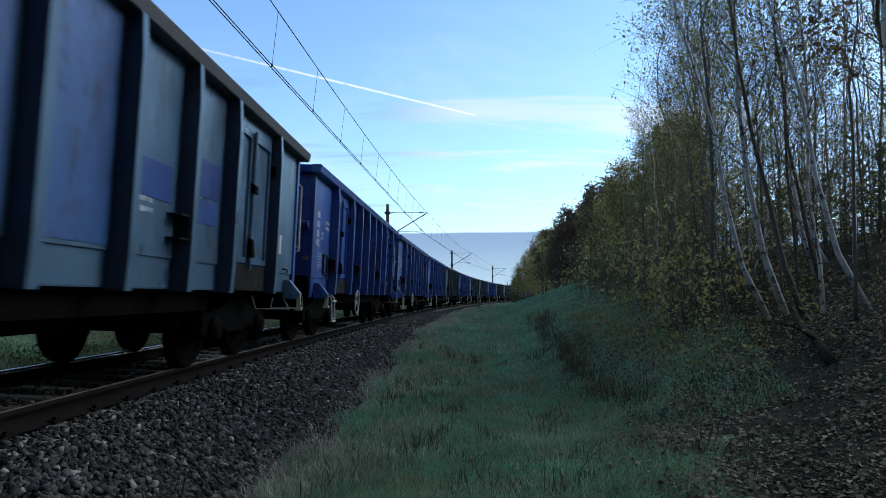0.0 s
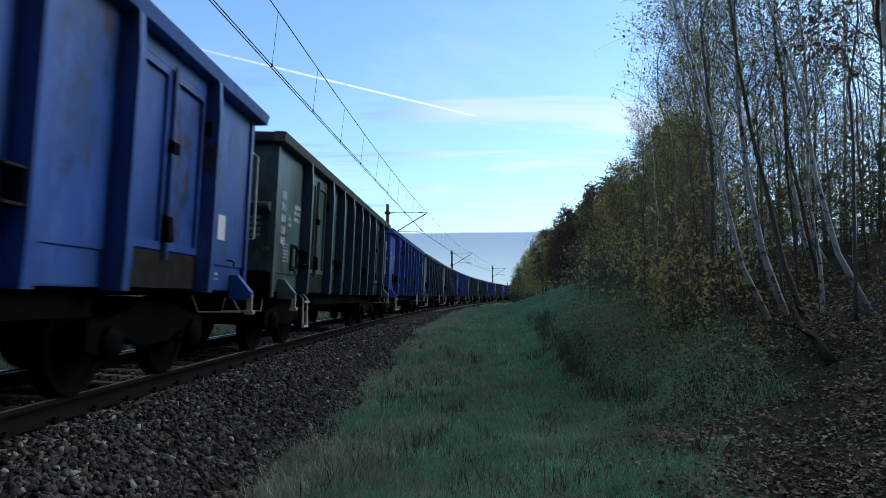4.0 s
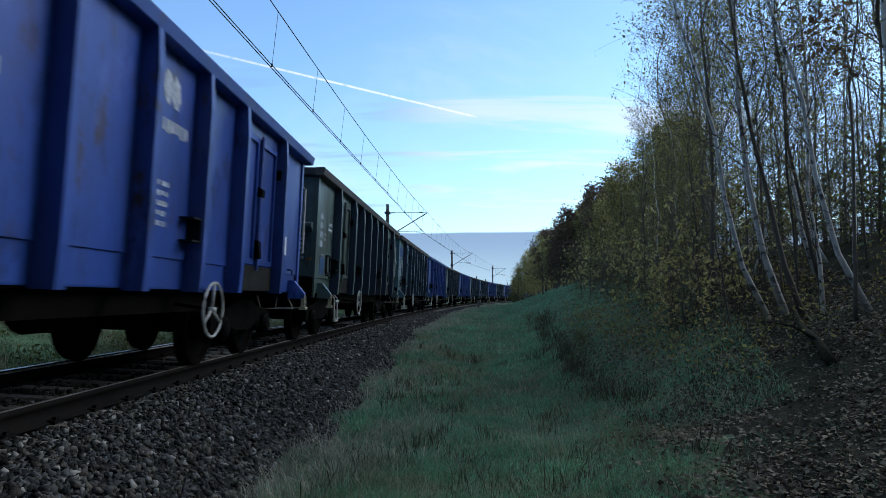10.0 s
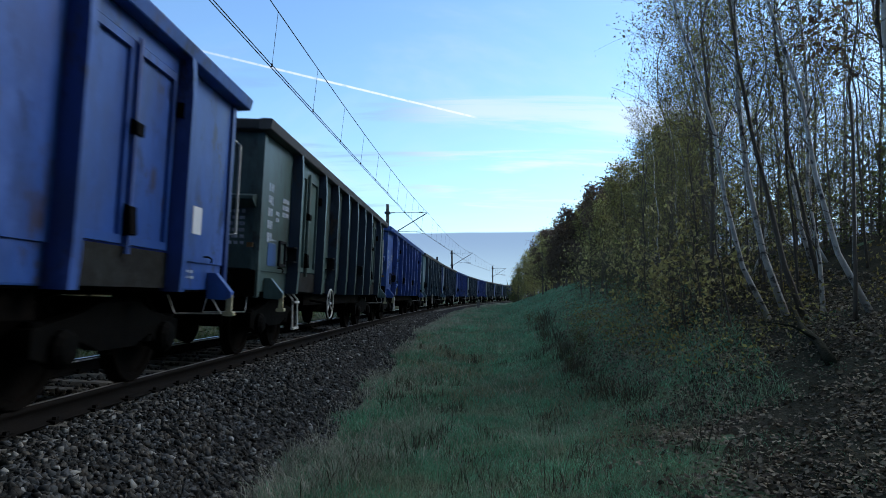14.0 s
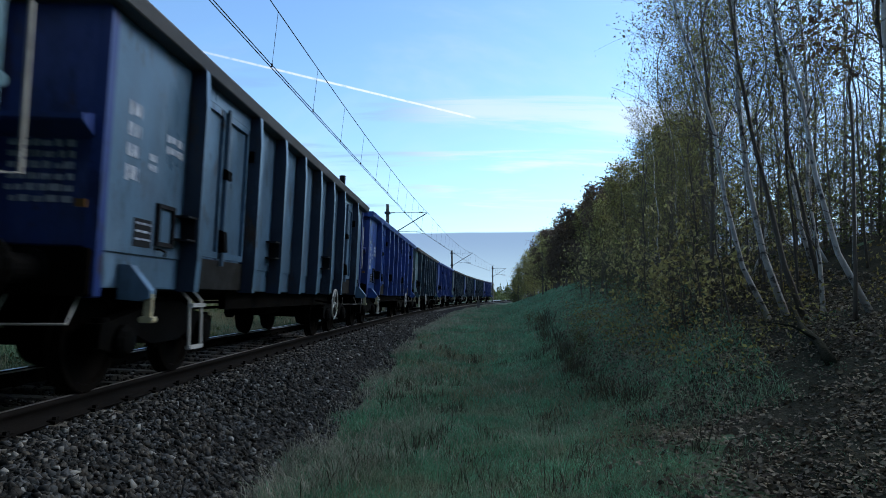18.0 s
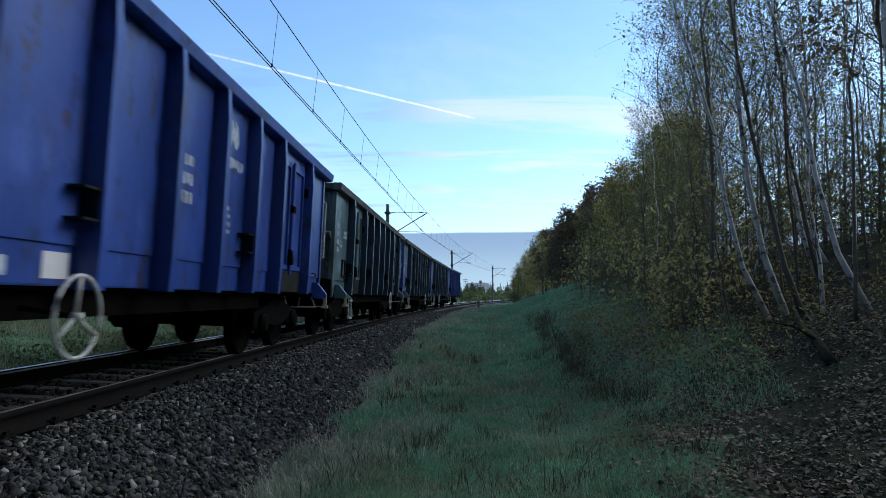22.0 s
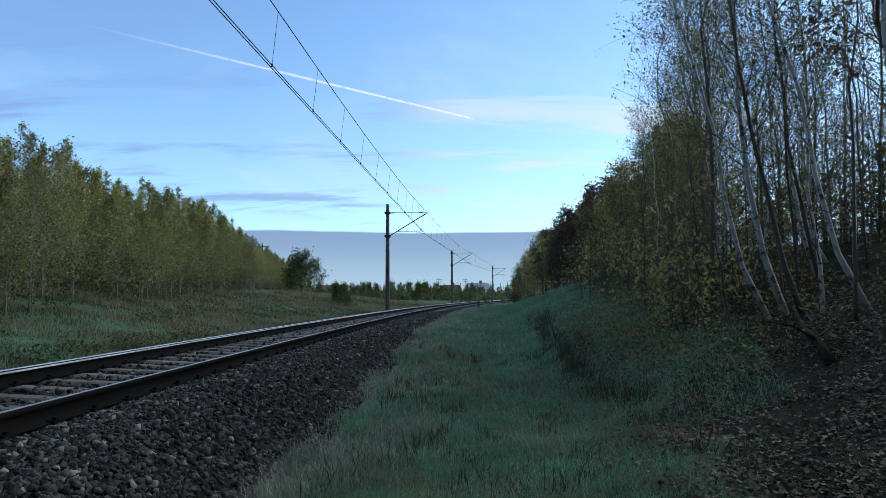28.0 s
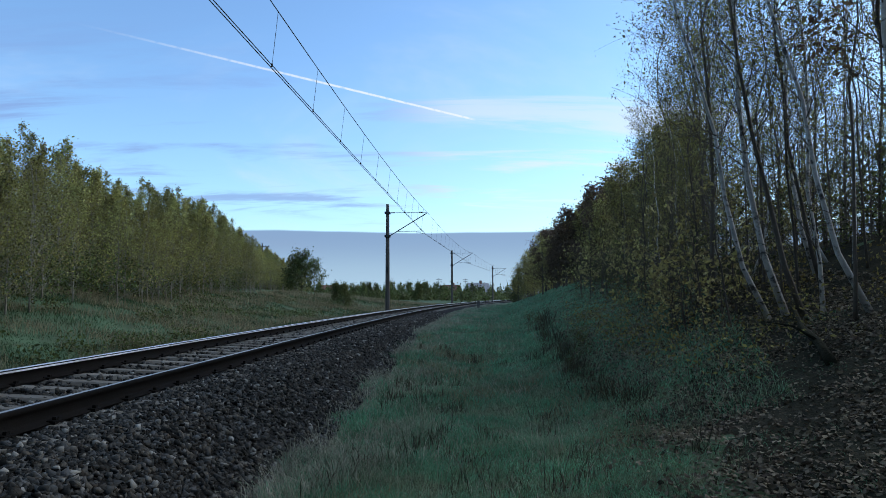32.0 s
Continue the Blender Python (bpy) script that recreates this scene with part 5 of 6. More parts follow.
plant(SHRUB, [along_line(rng.uniform(6, 24), rng.uniform(12.5, 17)) + (int(rng.integers(2)), rng.uniform(1.3, 1.9)) for _ in range(44)] + open_view([along_line(rng.uniform(9, 40), rng.uniform(8.6, 12)) for _ in range(70)]) + [along_line(rng.uniform(9, 26), rng.uniform(6.0, 6.8)) + (1, rng.uniform(0.3, 0.5)) for _ in range(12)], rng, (0.6, 1.2))

# low growth that closes the view between the leaning trunks
rng_low = np.random.default_rng(5)
plant([copy_thing(m_, Matrix.Identity(4)) for m_ in MIXED], [(rng_low.uniform(0.42, 0.54) * d_, d_, int(rng_low.integers(2)), rng_low.uniform(0.26, 0.36)) for d_ in (16.0, 17.5, 18.5, 20.0, 21.0, 22.5)], rng_low)

# young aspen thicket behind the line
ASPEN = [tree("aspen_sapling", "young slender aspen, olive and yellow leaves", rng, M["palebark"], M["leafaspen"], M["palebark"], group="aspen thicket beyond the track",
              h=h, r0=0.034, crown=0.08, spread=0.40, limbs=60, twigs=4, per=8, size=0.045, cloud=0.13, up=1.3, sides=5, taper=1.12, reach=0.985) for h in (6.2, 5.4, 6.8, 4.8)]


def left_room(x, y):
    e = np.interp(x / y, [-0.7, -0.646, -0.563, -0.547, -0.456, -0.3575, -0.29, -0.263, -0.209, -0.193],
                  [0.222, 0.220, 0.216, 0.186, 0.163, 0.146, 0.097, 0.073, 0.052, 0.03])
    return 0.79 + e * math.hypot(x, y) - gz(x, y)


left = []
while len(left) < 350:
    y_ = 13 + 90 * rng.uniform(0, 1) ** 1.25
    edge = np.interp(y_, [12, 23, 50, 103], [-12.0, -12.6, -14.2, -20.0])
    x_ = float(edge - rng.uniform(0, 1) ** 1.6 * 14)
    i = int(rng.integers(4))
    k = left_room(x_, y_) * rng.uniform(0.68, 1.0) / (6.2, 5.4, 6.8, 4.8)[i]
    if 0.3 < k < 1.45 and x_ / y_ > -0.85:
        left.append((x_, float(y_), i, k))
plant(ASPEN, left, rng)
n_ = 80000
y_ = 11 + 92 * rng.uniform(0, 1, n_) ** 1.5
x_ = np.interp(y_, [12, 23, 50, 103], [-12.0, -12.6, -14.2, -20.0]) - rng.uniform(1.2, 15.0, n_)
clump = 0.55 + 0.45 * np.sin(x_ * 1.3 + np.sin(y_ * 0.9)) * np.sin(y_ * 1.1)
z_ = ground_z(x_, y_) + rng.uniform(0, 1, n_) * (0.9 + 1.3 * clump)
low = rng.uniform(0, 1, n_) < 0.35
x_[low] = np.interp(y_[low], [12, 23, 50, 103], [-12.0, -12.6, -14.2, -20.0]) - rng.uniform(-0.5, 3.5, low.sum())
fringe = np.stack([x_, y_, ground_z(x_, y_) + rng.uniform(0.35, 1, n_) * (1.0 + 1.6 * clump)], 1)[low]
x_, y_, z_ = x_[~low], y_[~low], z_[~low]
tagged(new("thicket_fringe", leaves(rng, fringe, 0.055, M["leafbush"])), "low leafy shoots along the edge of the thicket", "undergrowth", kind="stuff")
tagged(new("undergrowth", leaves(rng, np.stack([x_, y_, z_], 1), 0.075, M["leafbush"])), "dark leafy undergrowth below the aspens", "undergrowth", kind="stuff")
BUSH = [tree("bush", "bushy green and yellow autumn shrub", rng, M["bark"], M["leafbush"], group="bushes in the distance", category="bush",
             h=h, r0=0.06, crown=0.04, spread=0.5, limbs=26, twigs=4, per=22, size=0.09, cloud=0.34, up=0.9) for h in (4.2, 3.2, 5.0)]
far = []
for _ in range(230):
    a, d = radians(rng.uniform(-13.5, 7)), rng.uniform(120, 250)
    x_, y_ = d * math.sin(a), d * math.cos(a)
    s_, o_ = to_track([x_], [y_])
    if abs(o_[0]) > 7 and len(far) < 60:
        i = int(rng.integers(3))
        far.append((x_, y_, i, (0.6 + d * rng.uniform(0.008, 0.021)) / (4.2, 3.2, 5.0)[i]))
far += [along_line(rng.uniform(14, 95), -rng.uniform(24, 34)) + (int(rng.integers(3)), rng.uniform(0.7, 1.1)) for _ in range(36)]
far += [(-13.6, 66, 0, 0.9), (-15.5, 72, 1, 1.1), (-15.0, 80, 0, 0.85), (-8.4, 58.0, 1, 0.55), (-9.5, 61, 1, 0.5), (13.5, 128, 2, 0.9), (16.5, 150, 0, 1.0), (12.6, 120, 1, 0.8)]
plant(BUSH, far, rng, (0.6, 1.2))
n_ = 42000
a_, d_ = np.radians(rng.uniform(-15, 8.5, n_)), rng.uniform(150, 300, n_)
rag = 0.55 + 0.25 * np.sin(a_ * 210 + d_ * 0.05) + 0.2 * np.sin(a_ * 530 + 2) + 0.35 * (np.sin(a_ * 1300) > 0.93)
top_ = (0.5 + 0.0185 * d_) * np.clip(rag, 0.25, 1.25)
x_, y_ = d_ * np.sin(a_), d_ * np.cos(a_)
z_ = ground_z(x_, y_) + top_ * rng.uniform(0, 1, n_) ** 0.8
off_line = np.abs(to_track(x_, y_)[1]) > 7
tagged(new("far_woods", leaves(rng, np.stack([x_, y_, z_], 1)[off_line], 0.33, M["leafbush"])), "distant low woods in autumn colours", "woods", kind="stuff")


# ---------------------------------------------------------------- distant houses and poles
def house(x, y, w, d, eaves, ridge, turn, roof, label):
    h = thing("house", label, "house", pose(x, y, gz(x, y) - 0.1, 0, 0, turn), group="distant houses")
    part("wall", MB().prism([(-d / 2, 0), (d / 2, 0), (d / 2, eaves), (0, ridge - 0.2), (-d / 2, eaves)], -w / 2, w / 2), M["plaster"], h)
    for sgn in (-1, 1):
        part("roof", MB().add([(-w / 2 - 0.4, sgn * (d / 2 + 0.5), eaves - 0.35), (w / 2 + 0.4, sgn * (d / 2 + 0.5), eaves - 0.35), (w / 2 + 0.4, 0, ridge), (-w / 2 - 0.4, 0, ridge),
                               (-w / 2 - 0.4, sgn * (d / 2 + 0.5), eaves - 0.15), (w / 2 + 0.4, sgn * (d / 2 + 0.5), eaves - 0.15), (w / 2 + 0.4, 0, ridge + 0.2), (-w / 2 - 0.4, 0, ridge + 0.2)],
                              [(0, 1, 2, 3), (7, 6, 5, 4), (0, 4, 5, 1), (1, 5, 6, 2), (2, 6, 7, 3), (3, 7, 4, 0)]), M[roof], h)
    part("chimney", MB().box(0.8, 1.5, -0.35, 0.35, ridge - 0.8, ridge + 1.1), M["tile"], h)
    for a in (-w / 4, w / 4):
        part("window", MB().box(a - 0.6, a + 0.6, -d / 2 - 0.03, -d / 2 + 0.02, 1.0, 2.4), M["pane"], h)


house(12.6, 250, 8, 6, 2.6, 5.6, 25, "slate", "small pale house with a grey slate roof")
house(-48, 300, 12, 8, 2.8, 6.0, 10, "tile", "low house with a red tiled roof")
house(-36, 310, 9, 7, 2.8, 5.8, 60, "tile", "small house with a red tiled roof")
house(4, 330, 8, 7, 3.0, 6.4, -20, "tile", "distant house behind the bushes")


def utility_pole(x, y, h, label):
    p = thing("utility_pole", label, "utility pole", pose(x, y, gz(x, y) - 0.3, 0, 0, 15), group="distant utility poles")
    part("pole", MB().tube([(0, 0, 0), (0, 0, h)], [0.14, 0.09], 8), M["pole"], p)
    for z in (h - 0.5, h - 1.3):
        part("crossarm", MB().box(-1.0, 1.0, -0.06, 0.06, z - 0.06, z + 0.06), M["bark"], p)
        for a in (-0.9, -0.5, 0.5, 0.9):
            part("insulator", MB().disc((a, 0, z + 0.05), (0, 0, 1), [(0.02, 0), (0.06, 0.05), (0.05, 0.12), (0.02, 0.2)], 8), M["insul"], p)


utility_pole(-26.4, 100, 8.3, "wooden utility pole behind the aspen thicket")
utility_pole(-1.5, 240, 7.5, "distant wooden utility pole with crossarms")
utility_pole(9.0, 280, 8.5, "distant wooden utility pole with crossarms")
mk = thing("track_marker", "short dark concrete post beside the track", "marker post", pose(*along_line(72, 3.1), gz(*along_line(72, 3.1)), 0, 0, 5))
part("post", MB().box(-0.14, 0.14, -0.14, 0.14, -0.3, 0.75, c=0.02), M["marker"], mk)
part("cap", MB().box(-0.17, 0.17, -0.17, 0.17, 0.75, 0.82, c=0.02), M["marker"], mk)


# ---------------------------------------------------------------- small growth and stones
def blades(name, x, y, h, width, mat, rng, lean=0.35, label="", category=""):
    """Grass: one bent blade of two quads a place."""
    n = len(x)
    z = ground_z(x, y)
    a = rng.uniform(0, 2 * math.pi, n)
    wx, wy = np.cos(a) * width / 2, np.sin(a) * width / 2
    b = rng.uniform(0, 2 * math.pi, n)
    k = h * lean * rng.uniform(0.2, 1.4, n)
    lx, ly = np.cos(b) * k, np.sin(b) * k
    base = np.stack([x, y, z - 0.02], 1)
    midp = np.stack([x + lx * 0.35, y + ly * 0.35, z + h * 0.6], 1)
    topp = np.stack([x + lx, y + ly, z + h * (1 - 0.25 * rng.uniform(0, 1, n))], 1)
    w = np.stack([wx, wy, 0 * wx], 1)
    v = np.stack([base - w, base + w, midp + w * 0.7, midp - w * 0.7, topp + w * 0.12, topp - w * 0.12], 1).reshape(-1, 3)
    i = np.arange(n)[:, None] * 6
    f = np.concatenate([i + [0, 1, 2, 3], i + [3, 2, 4, 5]])
    ob = new(name, bulk(name, v, f, mat))
    return tagged(ob, label, category, kind="stuff")


def scatter(n, s0, s1, o0, o1, rng, near=2.0):
    """Places along the line, thinning out with distance."""
    s = s0 * (s1 / s0) ** (rng.uniform(0, 1, n) ** (1 / near))
    o = rng.uniform(o0, o1, n)
    p = on_track(s, 0.0)
    th = np.interp(s, S_ALL, TH_ALL)
    return p[:, 0] + o * np.cos(th), p[:, 1] - o * np.sin(th), s, o


def tufts(x, y):
    """Uneven growth, in patches of a stride and of a hand."""
    a = np.sin(x * 2.1 + np.sin(y * 1.7)) * np.sin(y * 1.9 + np.sin(x * 3)) * 0.5 + 0.5
    b = np.sin(x * 6.3 + 2 * np.sin(y * 2.9)) * np.sin(y * 5.1 + 2 * np.sin(x * 3.7)) * 0.5 + 0.5
    return 0.30 + 0.95 * a ** 1.5 + 0.75 * b ** 2


x, y, s, o = scatter(180000, 3.2, 90, 2.4, 5.9, rng, 1.0)
keep = o > 2.62 + 0.22 * np.sin(s * 1.9 + np.sin(s * 0.7)) + 0.12 * np.sin(s * 5.3) + rng.normal(0, 0.06, len(s))
x, y, s, o = x[keep], y[keep], s[keep], o[keep]
blades("meadow_grass", x, y, (0.025 + 0.09 * rng.uniform(0, 1, len(x)) ** 2) * tufts(x, y), 0.0032 + 0.0005 * s, M["grass"], rng, 1.5, "short green autumn grass on the verge", "grass")


def scatter_flat(n, s0, s1, o0, o1, rng):
    """Places spread evenly along the line."""
    x, y, s, o = scatter(n, 1.0, 1.001, o0, o1, rng)
    s = rng.uniform(s0, s1, n)
    p, th = on_track(s, 0.0), np.interp(s, S_ALL, TH_ALL)
    return p[:, 0] + o * np.cos(th), p[:, 1] - o * np.sin(th), s, o


x, y, s, o = scatter_flat(26000, -8, 3.4, 2.5, 5.9, rng)
blades("near_grass", x, y, 0.03 + 0.09 * rng.uniform(0, 1, len(x)) ** 2, 0.006, M["grass"], rng, 1.5, "short green autumn grass beside the track", "grass")
x, y, s, o = scatter(76000, 3.5, 110, 2.4, 5.6, rng, 1.0)
keep = rng.uniform(0, 1, len(x)) < (0.10 + 0.90 * np.exp(-((o - 2.5) / 1.0) ** 2)) * (0.25 + 0.75 * (np.sin(s * 1.1 + np.sin(o * 3)) > -0.2))
x, y, s, o = x[keep], y[keep], s[keep], o[keep]

blades("straw_grass", x, y, (0.06 + 0.16 * rng.uniform(0, 1, len(x)) ** 2) * (0.5 + 0.6 * tufts(x, y)), 0.0022 + 0.0005 * s, M["straw"], rng, 1.2, "pale dry grass beside the ballast", "grass")
x, y, s, o = scatter(90000, 7, 110, 5.5, 12, rng, 1.0)
keep = o < 6.9 + 0.26 * (s - 5)
x, y, s, o = x[keep], y[keep], s[keep], o[keep]
blades("bank_grass", x, y, 0.05 + 0.12 * rng.uniform(0, 1, len(x)), 0.0025 + 0.00045 * s, M["grass"], rng, 1.3, "rough grass on the cutting slope", "grass")
x, y, s, o = scatter(26000, 3.0, 16, 5.4, 9.8, rng, 1.0)
clump = np.sin(x * 2.3 + np.sin(y * 3.1)) * np.sin(y * 1.7 + 1) + rng.normal(0, 0.25, len(x)) > 0.38
x, y, s = x[clump], y[clump], s[clump]
blades("woodland_grass", x, y, 0.03 + 0.06 * rng.uniform(0, 1, len(x)), 0.0025 + 0.0003 * s, M["grass"], rng, 1.2, "green tufts among the fallen leaves", "grass")
def patches(x, y):
    return np.sin(x * 0.9 + 2 * np.sin(y * 0.45)) * np.sin(y * 0.7 + np.sin(x * 1.1)) + 0.5 * np.sin(x * 2.3 + y * 0.6) * np.sin(y * 1.9)


x, y, s, o = scatter(140000, 9, 110, -13.5, -2.7, rng, 1.0)
blades("far_verge_grass", x, y, (0.04 + 0.14 * rng.uniform(0, 1, len(x)) ** 2) * (0.8 + 0.5 * patches(x, y)), 0.004 + 0.0004 * s, M["bank"], rng, 1.2, "rough grass below the aspen thicket", "grass")
x, y, s, o = scatter(110000, 9, 110, -13.5, -3.4, rng, 1.0)
keep = patches(x + 3, y) + rng.normal(0, 0.35, len(x)) > 0.15 - 0.06 * (-o - 6)
x, y, s, o = x[keep], y[keep], s[keep], o[keep]
blades("far_verge_straw", x, y, (0.10 + 0.34 * rng.uniform(0, 1, len(x)) ** 1.6), 0.003 + 0.0004 * s, M["bent"], rng, 0.8, "tall dry grass below the aspen thicket", "grass")
x, y, s, o = scatter(60000, 11, 60, -11.5, -4.2, rng, 1.0)
keep = patches(x * 1.4 - 2, y * 1.3) + rng.normal(0, 0.12, len(x)) > 0.62
x, y = x[keep], y[keep]
spot = np.stack([x, y, ground_z(x, y) + 0.05 + 0.40 * rng.uniform(0, 1, len(x)) ** 1.5], 1)
tagged(new("nettles", leaves(rng, spot, 0.05, M["leafbush"])), "leafy dark green weeds on the far bank", "weeds", kind="stuff")


# withered patches on the near verge
x, y, s, o = scatter(60000, 3.2, 40, 2.7, 6.3, rng, 1.0)
keep = np.sin(x * 1.5 + 2 * np.sin(y * 0.8)) * np.sin(y * 1.2 + np.sin(x * 2.1)) + rng.normal(0, 0.3, len(x)) > 0.72
x, y, s = x[keep], y[keep], s[keep]
blades("withered_grass", x, y, 0.05 + 0.13 * rng.uniform(0, 1, len(x)) ** 2, 0.0022 + 0.0004 * s, M["bent"], rng, 1.1, "brown withered grass in patches on the verge", "grass")


# dark weeds along the ditch and in clumps on the verge
ya = 8.5 * (26 / 8.5) ** rng.uniform(0, 1, 3400)
xa = np.interp(ya, [8.5, 12.5, 20, 26], [2.25, 2.4, 2.95, 3.7]) + rng.normal(0, 0.11, 3400) + 0.15 * np.sin(ya * 3)
keep = np.sin(ya * 2.2) + rng.normal(0, 0.4, 3400) > -0.45
xb = np.repeat(rng.uniform(-1.4, 2.4, 80), 60) + rng.normal(0, 0.09, 4800)
yb = np.repeat(4.0 * (18 / 4.0) ** rng.uniform(0, 1, 80), 60) + rng.normal(0, 0.12, 4800)
sb, ob_ = to_track(xb, yb)
on_verge = (ob_ > 2.9) & (ob_ < 6.3)
x, y = np.concatenate([xa[keep], xb[on_verge]]), np.concatenate([ya[keep], yb[on_verge]])
tall = np.concatenate([np.full(keep.sum(), 1.0), np.repeat(rng.uniform(0.25, 0.85, 80), 60)[on_verge]])
blades("ditch_weeds", x, y, (0.06 + 0.40 * rng.uniform(0, 1, len(x)) ** 2.5) * tall, 0.004 + 0.0005 * y, M["weed"], rng, 0.7, "dark withered weeds along the ditch", "weeds")


def forest_floor():
    """Bare brown soil under the wood, draped on the bank."""
    ss, oo = np.arange(-8.0, 48, 0.5), np.arange(0, 1.001, 0.05)
    S, O = np.meshgrid(ss, oo, indexing="ij")
    inner = 5.75 + 0.25 * np.sin(S * 1.3) + 0.15 * np.sin(S * 2.9 + 1) + 2.2 * smooth(5.0, 14, S) + 1.6 * smooth(14, 40, S)
    O = inner + O * (20 - inner)
    th = np.interp(S, S_ALL, TH_ALL)
    X, Y = np.interp(S, S_ALL, X_ALL) + O * np.cos(th), np.interp(S, S_ALL, Y_ALL) - O * np.sin(th)
    Z = ground_z(X.ravel(), Y.ravel()).reshape(X.shape) + 0.03
    Z[:, 0] -= 0.06
    n, m = S.shape
    i, j = np.meshgrid(np.arange(n - 1), np.arange(m - 1), indexing="ij")
    q = np.stack([i * m + j, i * m + j + 1, (i + 1) * m + j + 1, (i + 1) * m + j], -1).reshape(-1, 4)
    ob = new("forest_floor", bulk("forest_floor", np.stack([X, Y, Z], -1).reshape(-1, 3), q, M["forest"], True))
    tagged(ob, "dark brown woodland soil on the bank", "forest floor", kind="structure")


forest_floor()


def litter():
    x, y, s, o = scatter(170000, 2.5, 40, 5.1, 10.8, rng, 1.0)
    keep = rng.uniform(0, 1, len(x)) < smooth(5.4, 7.0, o + 0.05 * (10 - s)) * (1 - 0.75 * smooth(13, 28, s)) * (0.35 + 0.65 * (np.sin(x * 1.9 + np.sin(y * 2.7)) * np.sin(y * 2.2 + 1) > -0.25))
    xf, yf, _, _ = scatter_flat(9000, -8, 2.6, 5.7, 13, rng)
    x, y = np.concatenate([x[keep], xf]), np.concatenate([y[keep], yf])
    n = len(x)
    c = np.stack([x, y, ground_z(x, y) + rng.uniform(0.01, 0.05, n)], 1)
    a = rng.normal(size=(n, 3)) * (1, 1, 0.35)
    a /= np.linalg.norm(a, axis=1)[:, None]
    b = np.cross(a, rng.normal(size=(n, 3)) * (0.35, 0.35, 1))
    b /= np.linalg.norm(b, axis=1)[:, None]
    z = np.cross(a, b)
    sz = (rng.uniform(0.009, 0.026, n) * (1 + 0.03 * np.hypot(x, y)))[:, None]
    v = np.stack([c - a * sz, c - a * sz * 0.2 + b * sz * 0.75 + z * sz * 0.3, c + a * sz * 0.5 + b * sz * 0.5 + z * sz * 0.2, c + a * sz * 1.1 + z * sz * 0.1,
                  c + a * sz * 0.5 - b * sz * 0.5 + z * sz * 0.25, c - a * sz * 0.2 - b * sz * 0.75 + z * sz * 0.35], 1).reshape(-1, 3)
    i = np.arange(n)[:, None] * 6
    f = np.concatenate([i + [0, 1, 2, 3], i + [0, 3, 4, 5]])
    tagged(new("leaf_litter", bulk("leaf_litter", v, f, M["litter"])), "fallen brown leaves covering the slope", "fallen leaves", kind="stuff")


litter()
x, y, s, o = scatter(14000, 7.5, 22, 7.0, 11.5, rng)
low = np.sin(x * 2.7 + np.sin(y * 2.1)) * np.sin(y * 1.9 + np.sin(x * 1.5)) + rng.normal(0, 0.25, len(x)) > 0.0
x, y = x[low], y[low]
spot = np.stack([x, y, ground_z(x, y) + 0.04 + 0.55 * rng.uniform(0, 1, len(x)) ** 1.8], 1)
tagged(new("brambles", leaves(rng, spot, 0.03, M["leafgreen"])), "low brambles with green and yellow leaves", "brambles", kind="stuff")
log = thing("fallen_trunk", "dark rotten trunk leaning down the slope", "fallen trunk")
ends = [(5.25, 10.35, 0.20), (4.85, 9.3, 0.10), (4.5, 8.3, 0.08), (4.2, 7.5, 0.05)]
part("trunk", MB().tube([(a, b, gz(a, b) + c) for a, b, c in ends], [0.03, 0.04, 0.055, 0.065], 8), M["forest"], log, smooth=True)
part("branch", MB().tube([(4.5, 8.3, gz(4.5, 8.3) + 0.1), (4.2, 8.3, gz(4.2, 8.3) + 0.4), (3.9, 8.3, gz(3.9, 8.3) + 0.55)], [0.02, 0.014, 0.005], 5), M["forest"], log)


# ---------------------------------------------------------------- sleepers, fastenings and ballast stones
def track_pieces():
    ring = [(-0.13, -0.36), (0.13, -0.36), (0.13, -0.21), (0.09, -0.172), (-0.09, -0.172), (-0.13, -0.21)]
    turned = Matrix.Rotation(-math.pi / 2, 4, "Z")
    sl = MB().prism(ring, -1.3, 1.3, turned).mesh("sleeper", M["sleeper"])
    clip = MB().box(-0.06, 0.06, 0.045, 0.12, -0.172, -0.145).box(-0.06, 0.06, -0.12, -0.045, -0.172, -0.145)
    clip.box(-0.02, 0.02, 0.07, 0.10, -0.145, -0.12).box(-0.02, 0.02, -0.10, -0.07, -0.145, -0.12)
    cl = clip.mesh("rail_clip", M["rail"])
    joined = []
    for i in range(-20, 560):
        s = 2.0 + i * 0.6
        m = track_pose(s)
        if 0 <= i < 230:
            part("sleeper", sl, None, TRACK, at=m)
            if i < 45:
                for o_ in (-0.7535, 0.7535):
                    part("rail_clip", cl, None, TRACK, at=m @ Matrix.Translation((0, o_, 0)))
        else:
            joined.append(m)
    mb = MB()
    for m in joined:
        mb.add([m @ vv.co for vv in sl.vertices], [tuple(p.vertices) for p in sl.polygons])
    tagged(part("far_sleepers", mb, M["sleeper"], TRACK), "weathered concrete sleepers", kind="stuff")


